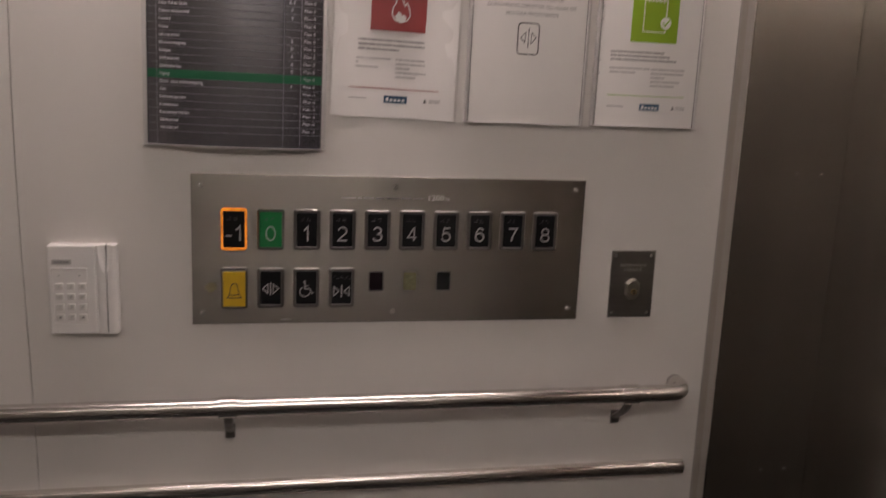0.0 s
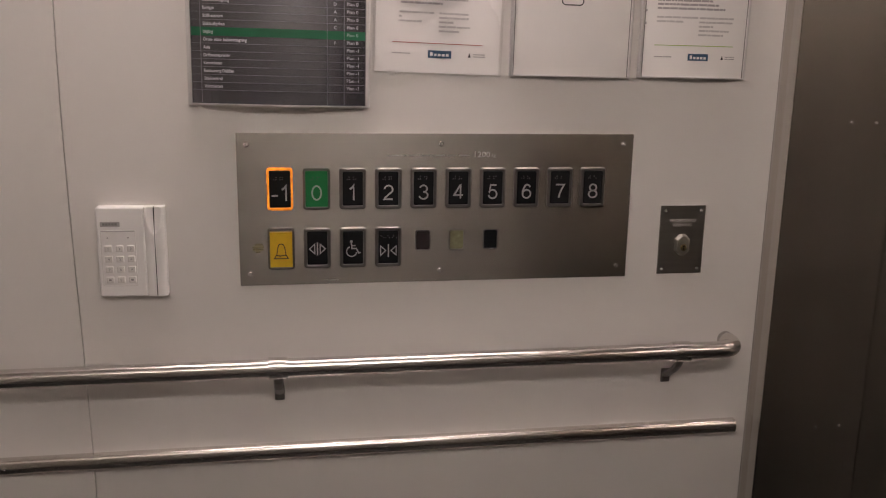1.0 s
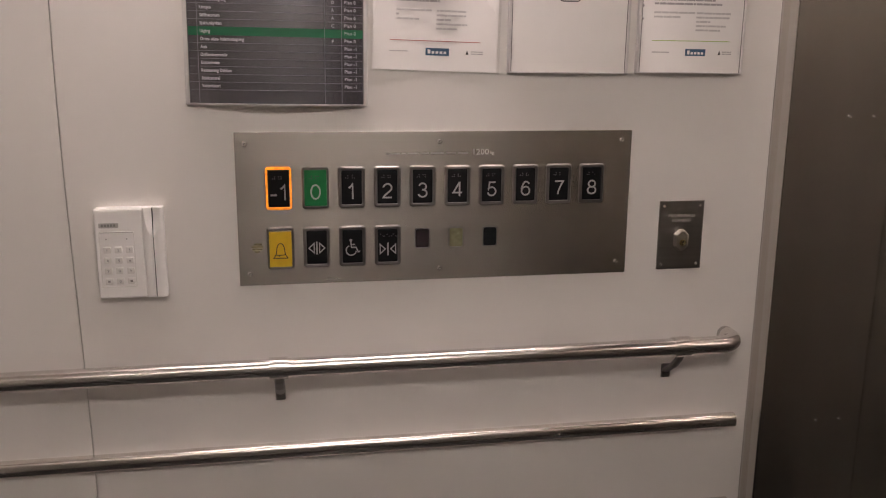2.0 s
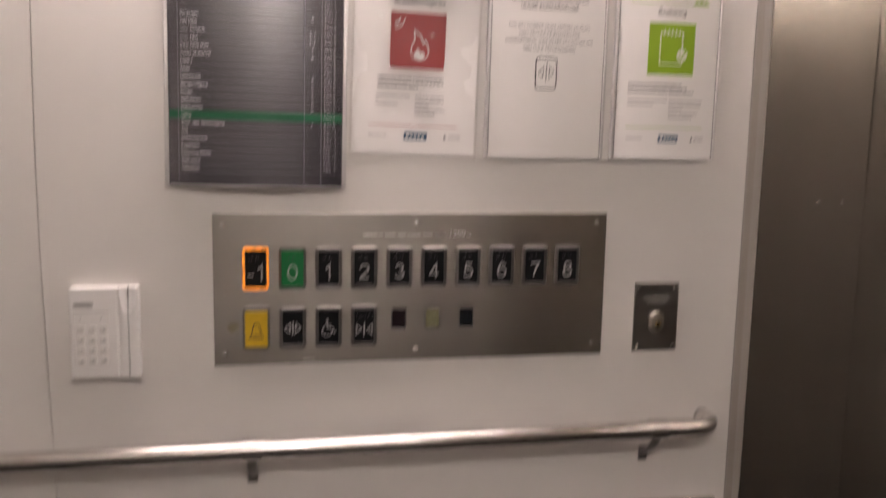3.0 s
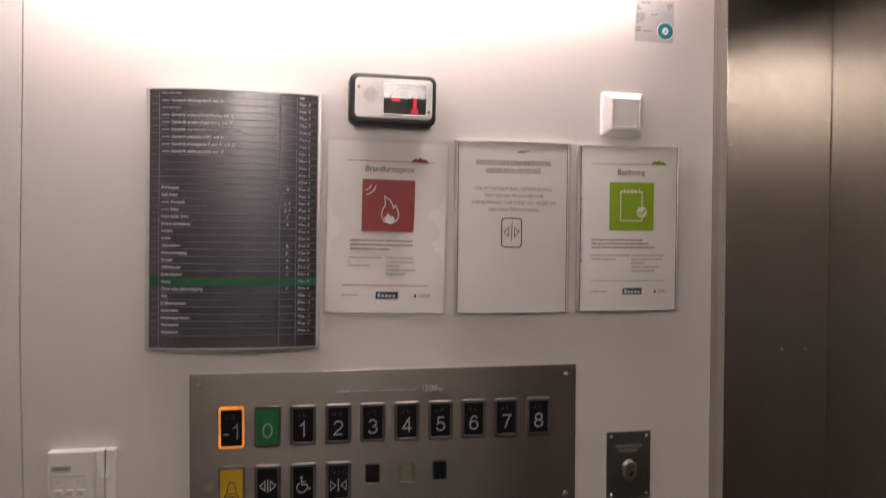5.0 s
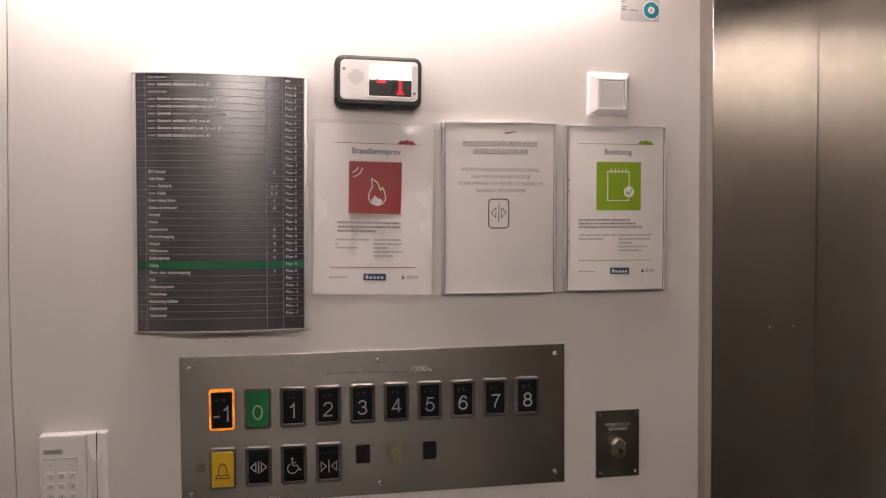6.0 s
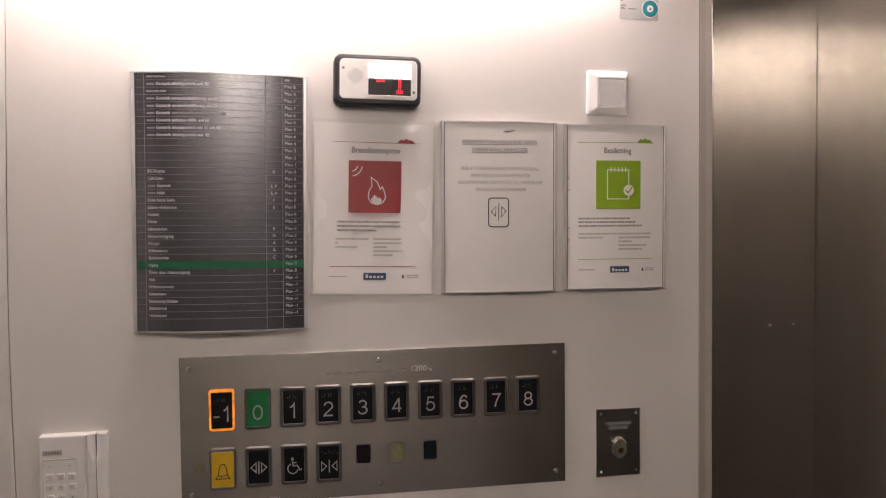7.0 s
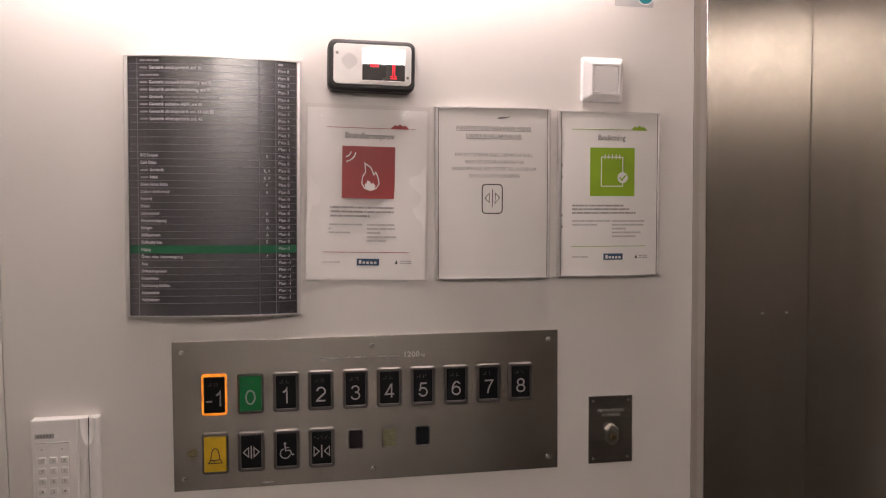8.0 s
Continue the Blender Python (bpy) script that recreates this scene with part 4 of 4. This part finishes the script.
    for j in range(nz + 1):
        row = []
        for i in range(nx + 1):
            u, v = i / nx, j / nz
            puck = 0.0035 * max(0, v - 0.70) / 0.30 + 0.0018
            d = puck * (0.5 + noise.noise(Vector((u * 5, v * 7, 3.1)))) + 0.0006 * noise.noise(Vector((u * 16, v * 20, 9)))
            for cu, cv in ((0.44, 0.965), (0.66, 0.965), (0.60, 0.905), (0.12, 0.90), (0.90, 0.93)):
                d += 0.0008 * math.exp(-((u - cu) / 0.060) ** 2 - ((v - cv) / 0.024) ** 2)
            rim = min(1.0, min(u, 1 - u, v, 1 - v) * 14)
            row.append(s.verts.new((xc - w / 2 + w * u, -0.0022 - rim * (0.0006 + max(0, d)), zc - h / 2 + h * v)))
        grid.append(row)
    for a, c in zip(grid, grid[1:]):
        for i in range(nx):
            s.faces.new((a[i], a[i + 1], c[i + 1], c[i]))
    put("clear_sleeve", s, M_FILM, label="shiny wrinkled clear plastic sleeve", smooth=True).visible_shadow = False


build_fire_notice()


# ---------------------------------------------------------------- floor display
def build_display():
    xc, zc, tilt = 0.3385, 1.7935, 1.2
    t = thing("floor_display", "black-framed silver floor display showing red minus one", "display", xc, 0, zc)

    def put(name, b, m, parent=t, label="", smooth=False):
        return part(name, lean(b, xc, zc, tilt), m, parent, label, smooth)

    put("housing", prism(round_rect(xc, zc, 0.1480, 0.0860, 0.013, 6), 0, -0.030, 0.005), M_BLACKR, label="rounded black housing")
    yf = -0.0300
    face = put("faceplate", prism(round_rect(xc + 0.001, zc + 0.0015, 0.1320, 0.0670, 0.008, 6), yf + 0.002, yf - 0.0016, 0.0008), M_SILVER, label="silver faceplate")
    yf -= 0.0016
    sx, sz, sw, sh = xc + 0.0195, zc + 0.0010, 0.0765, 0.0560
    put("screen_rim", ring_prism(round_rect(sx, sz, sw, sh, 0.002, 2), round_rect(sx, sz, sw - 0.004, sh - 0.004, 0.001, 2), yf + 0.001, yf - 0.0016, 0.0005), M_SILVER)
    def glass(v):
        """Depth of the glass: upper half tipped up and faintly hollow, lower half falling back."""
        u = max(0.0, v)
        return yf - 0.0022 + 0.026 * (0.0286 * u - 0.0085 * u * u) + 0.0016 * max(0.0, -v)

    scr = bmesh.new()
    n = 24
    rows = []
    for j in range(n + 1):
        v = j / n * 2 - 1
        rows.append([scr.verts.new((sx + (sw - 0.004) / 2 * (i / n * 2 - 1), glass(v), sz + (sh - 0.004) / 2 * v)) for i in range(n + 1)])
    for a, c in zip(rows, rows[1:]):
        for i in range(n):
            scr.faces.new((a[i], a[i + 1], c[i + 1], c[i]))
    put("screen", scr, M_SCREEN, label="curved black glass", smooth=True)
    p = 0.0031
    one = [(7, k) for k in range(1, 8)] + [(8, k) for k in range(1, 8)] + [(6, 0), (7, 0), (8, 0), (9, 0), (6, 1), (9, 1)]
    dash = [(-5 + k, 6) for k in range(5)] + [(-5 + k, 7) for k in range(5)]
    for spots, what in ((dash, "led_minus"), (one, "led_one")):
      led = bmesh.new()
      for a, c in spots:
        x, z = sx + (a - 2.0) * p * (1.0), zc - 0.0205 + c * p
        v = (z - sz) / ((sh - 0.004) / 2)
        prism(circle(x, z, 0.00115, 6), glass(v) + 0.0001, glass(v) - 0.0005, bm=led)
      put(what, led, M_LED, label="glowing red dots")
    holes = bmesh.new()
    hx, hz = xc - 0.0385, zc + 0.0060
    for i in range(-4, 5):
        for j in range(-4, 5):
            if (i * i + j * j) <= 17.5:
                prism(circle(hx + i * 0.0030, hz + j * 0.0030, 0.0008, 5), yf + 0.0004, yf - 0.0002, bm=holes)
    put("speaker_holes", holes, M_INK)
    for ax, az in ((xc - 0.0590, zc + 0.0190), (xc + 0.0610, zc - 0.0185)):
        put("screw", screw_head(ax, az, yf, 0.0026, 0.0012), M_KEYPLATE)


build_display()


# ---------------------------------------------------------------- switch and sticker
def build_switch():
    t = thing("wall_switch", "square white plastic wall switch", "switch", 0.760, 0, 1.782)
    put = lambda b: lean(b, 0.760, 1.782, 0.8)
    outer, inner = round_rect(0.7590, 1.7825, 0.0780, 0.0790, 0.004), round_rect(0.7625, 1.7825, 0.0485, 0.0490, 0.002)
    b = bmesh.new()
    loops = [(outer, 0.0), (outer, -0.006), (inset(outer, 0.002), -0.009), (inset(inner, -0.003), -0.016), (inner, -0.016), (inner, -0.010)]
    vs = [[b.verts.new((x, y, z)) for x, z in ring] for ring, y in loops]
    k = len(outer)
    for a, c in zip(vs, vs[1:]):
        for i in range(k):
            b.faces.new((a[i], a[(i + 1) % k], c[(i + 1) % k], c[i]))
    part("frame", put(b), M_WHITEPL, t)
    r = prism(round_rect(0.7625, 1.7825, 0.0465, 0.0470, 0.002), -0.006, -0.0150, 0.0015)
    for v in r.verts:
        if v.co.y < -0.012:
            v.co.y += (1.7825 - v.co.z) * 0.05
    part("rocker", put(r), M_WHITEPL, t)


build_switch()


def build_sticker():
    xc, zc = 0.8225, 1.9555
    t = thing("inspection_sticker", "pale grey sticker with a teal ring", "sticker", xc, 0, zc)
    tilt = 1.2
    put = lambda n, b, m, lab="": part(n, lean(b, xc, zc, tilt), m, t, lab)
    put("sheet", prism(round_rect(xc, zc, 0.0745, 0.0760, 0.001, 2), 0, -0.0006), M_STICKER)
    ring_c = (xc + 0.0215, zc - 0.0170)
    put("ring_edge", ring_prism(circle(*ring_c, 0.0168, 28), circle(*ring_c, 0.0150, 28), -0.0004, -0.0010), M_WHITEINK)
    put("ring", ring_prism(circle(*ring_c, 0.0150, 28), circle(*ring_c, 0.0066, 28), -0.0004, -0.0010), M_TEAL, "teal ring")
    put("ring_middle", prism(circle(*ring_c, 0.0064, 16), -0.0004, -0.0010), M_WHITEINK)
    put("ring_mark", prism([(ring_c[0] - 0.002, ring_c[1] - 0.002), (ring_c[0], ring_c[1] + 0.0025), (ring_c[0] + 0.002, ring_c[1] - 0.002)], -0.0008, -0.0013), M_INK)
    rows = [(xc - 0.027, zc + 0.0310, 0.018, 0.0028)]
    rows += [(xc - 0.035, zc + 0.0235 - 0.0042 * k, w, 0.0022) for k, w in enumerate((0.005, 0.012, 0.0001, 0.015, 0.019, 0.016, 0.013, 0.006, 0.0001, 0.009, 0.006))]
    rows += [(xc - 0.007, zc + 0.0105, 0.012, 0.002), (xc - 0.035, zc - 0.0200, 0.009, 0.002), (xc - 0.021, zc - 0.0200, 0.016, 0.002), (xc + 0.024, zc + 0.029, 0.009, 0.003)]
    tagged(put("fine_print", text_block(rows, -0.0006, seed=11), M_GREYINK), kind="stuff")
    b = prism([(xc - 0.0345, zc + 0.0310), (xc - 0.0315, zc + 0.0340), (xc - 0.0315, zc + 0.0305)], -0.0004, -0.0009)
    prism([(xc + 0.0235, zc + 0.0275), (xc + 0.0335, zc + 0.0285), (xc + 0.0270, zc + 0.0200)], -0.0004, -0.0009, bm=b)
    put("emblem", b, M_PALEINK)


build_sticker()
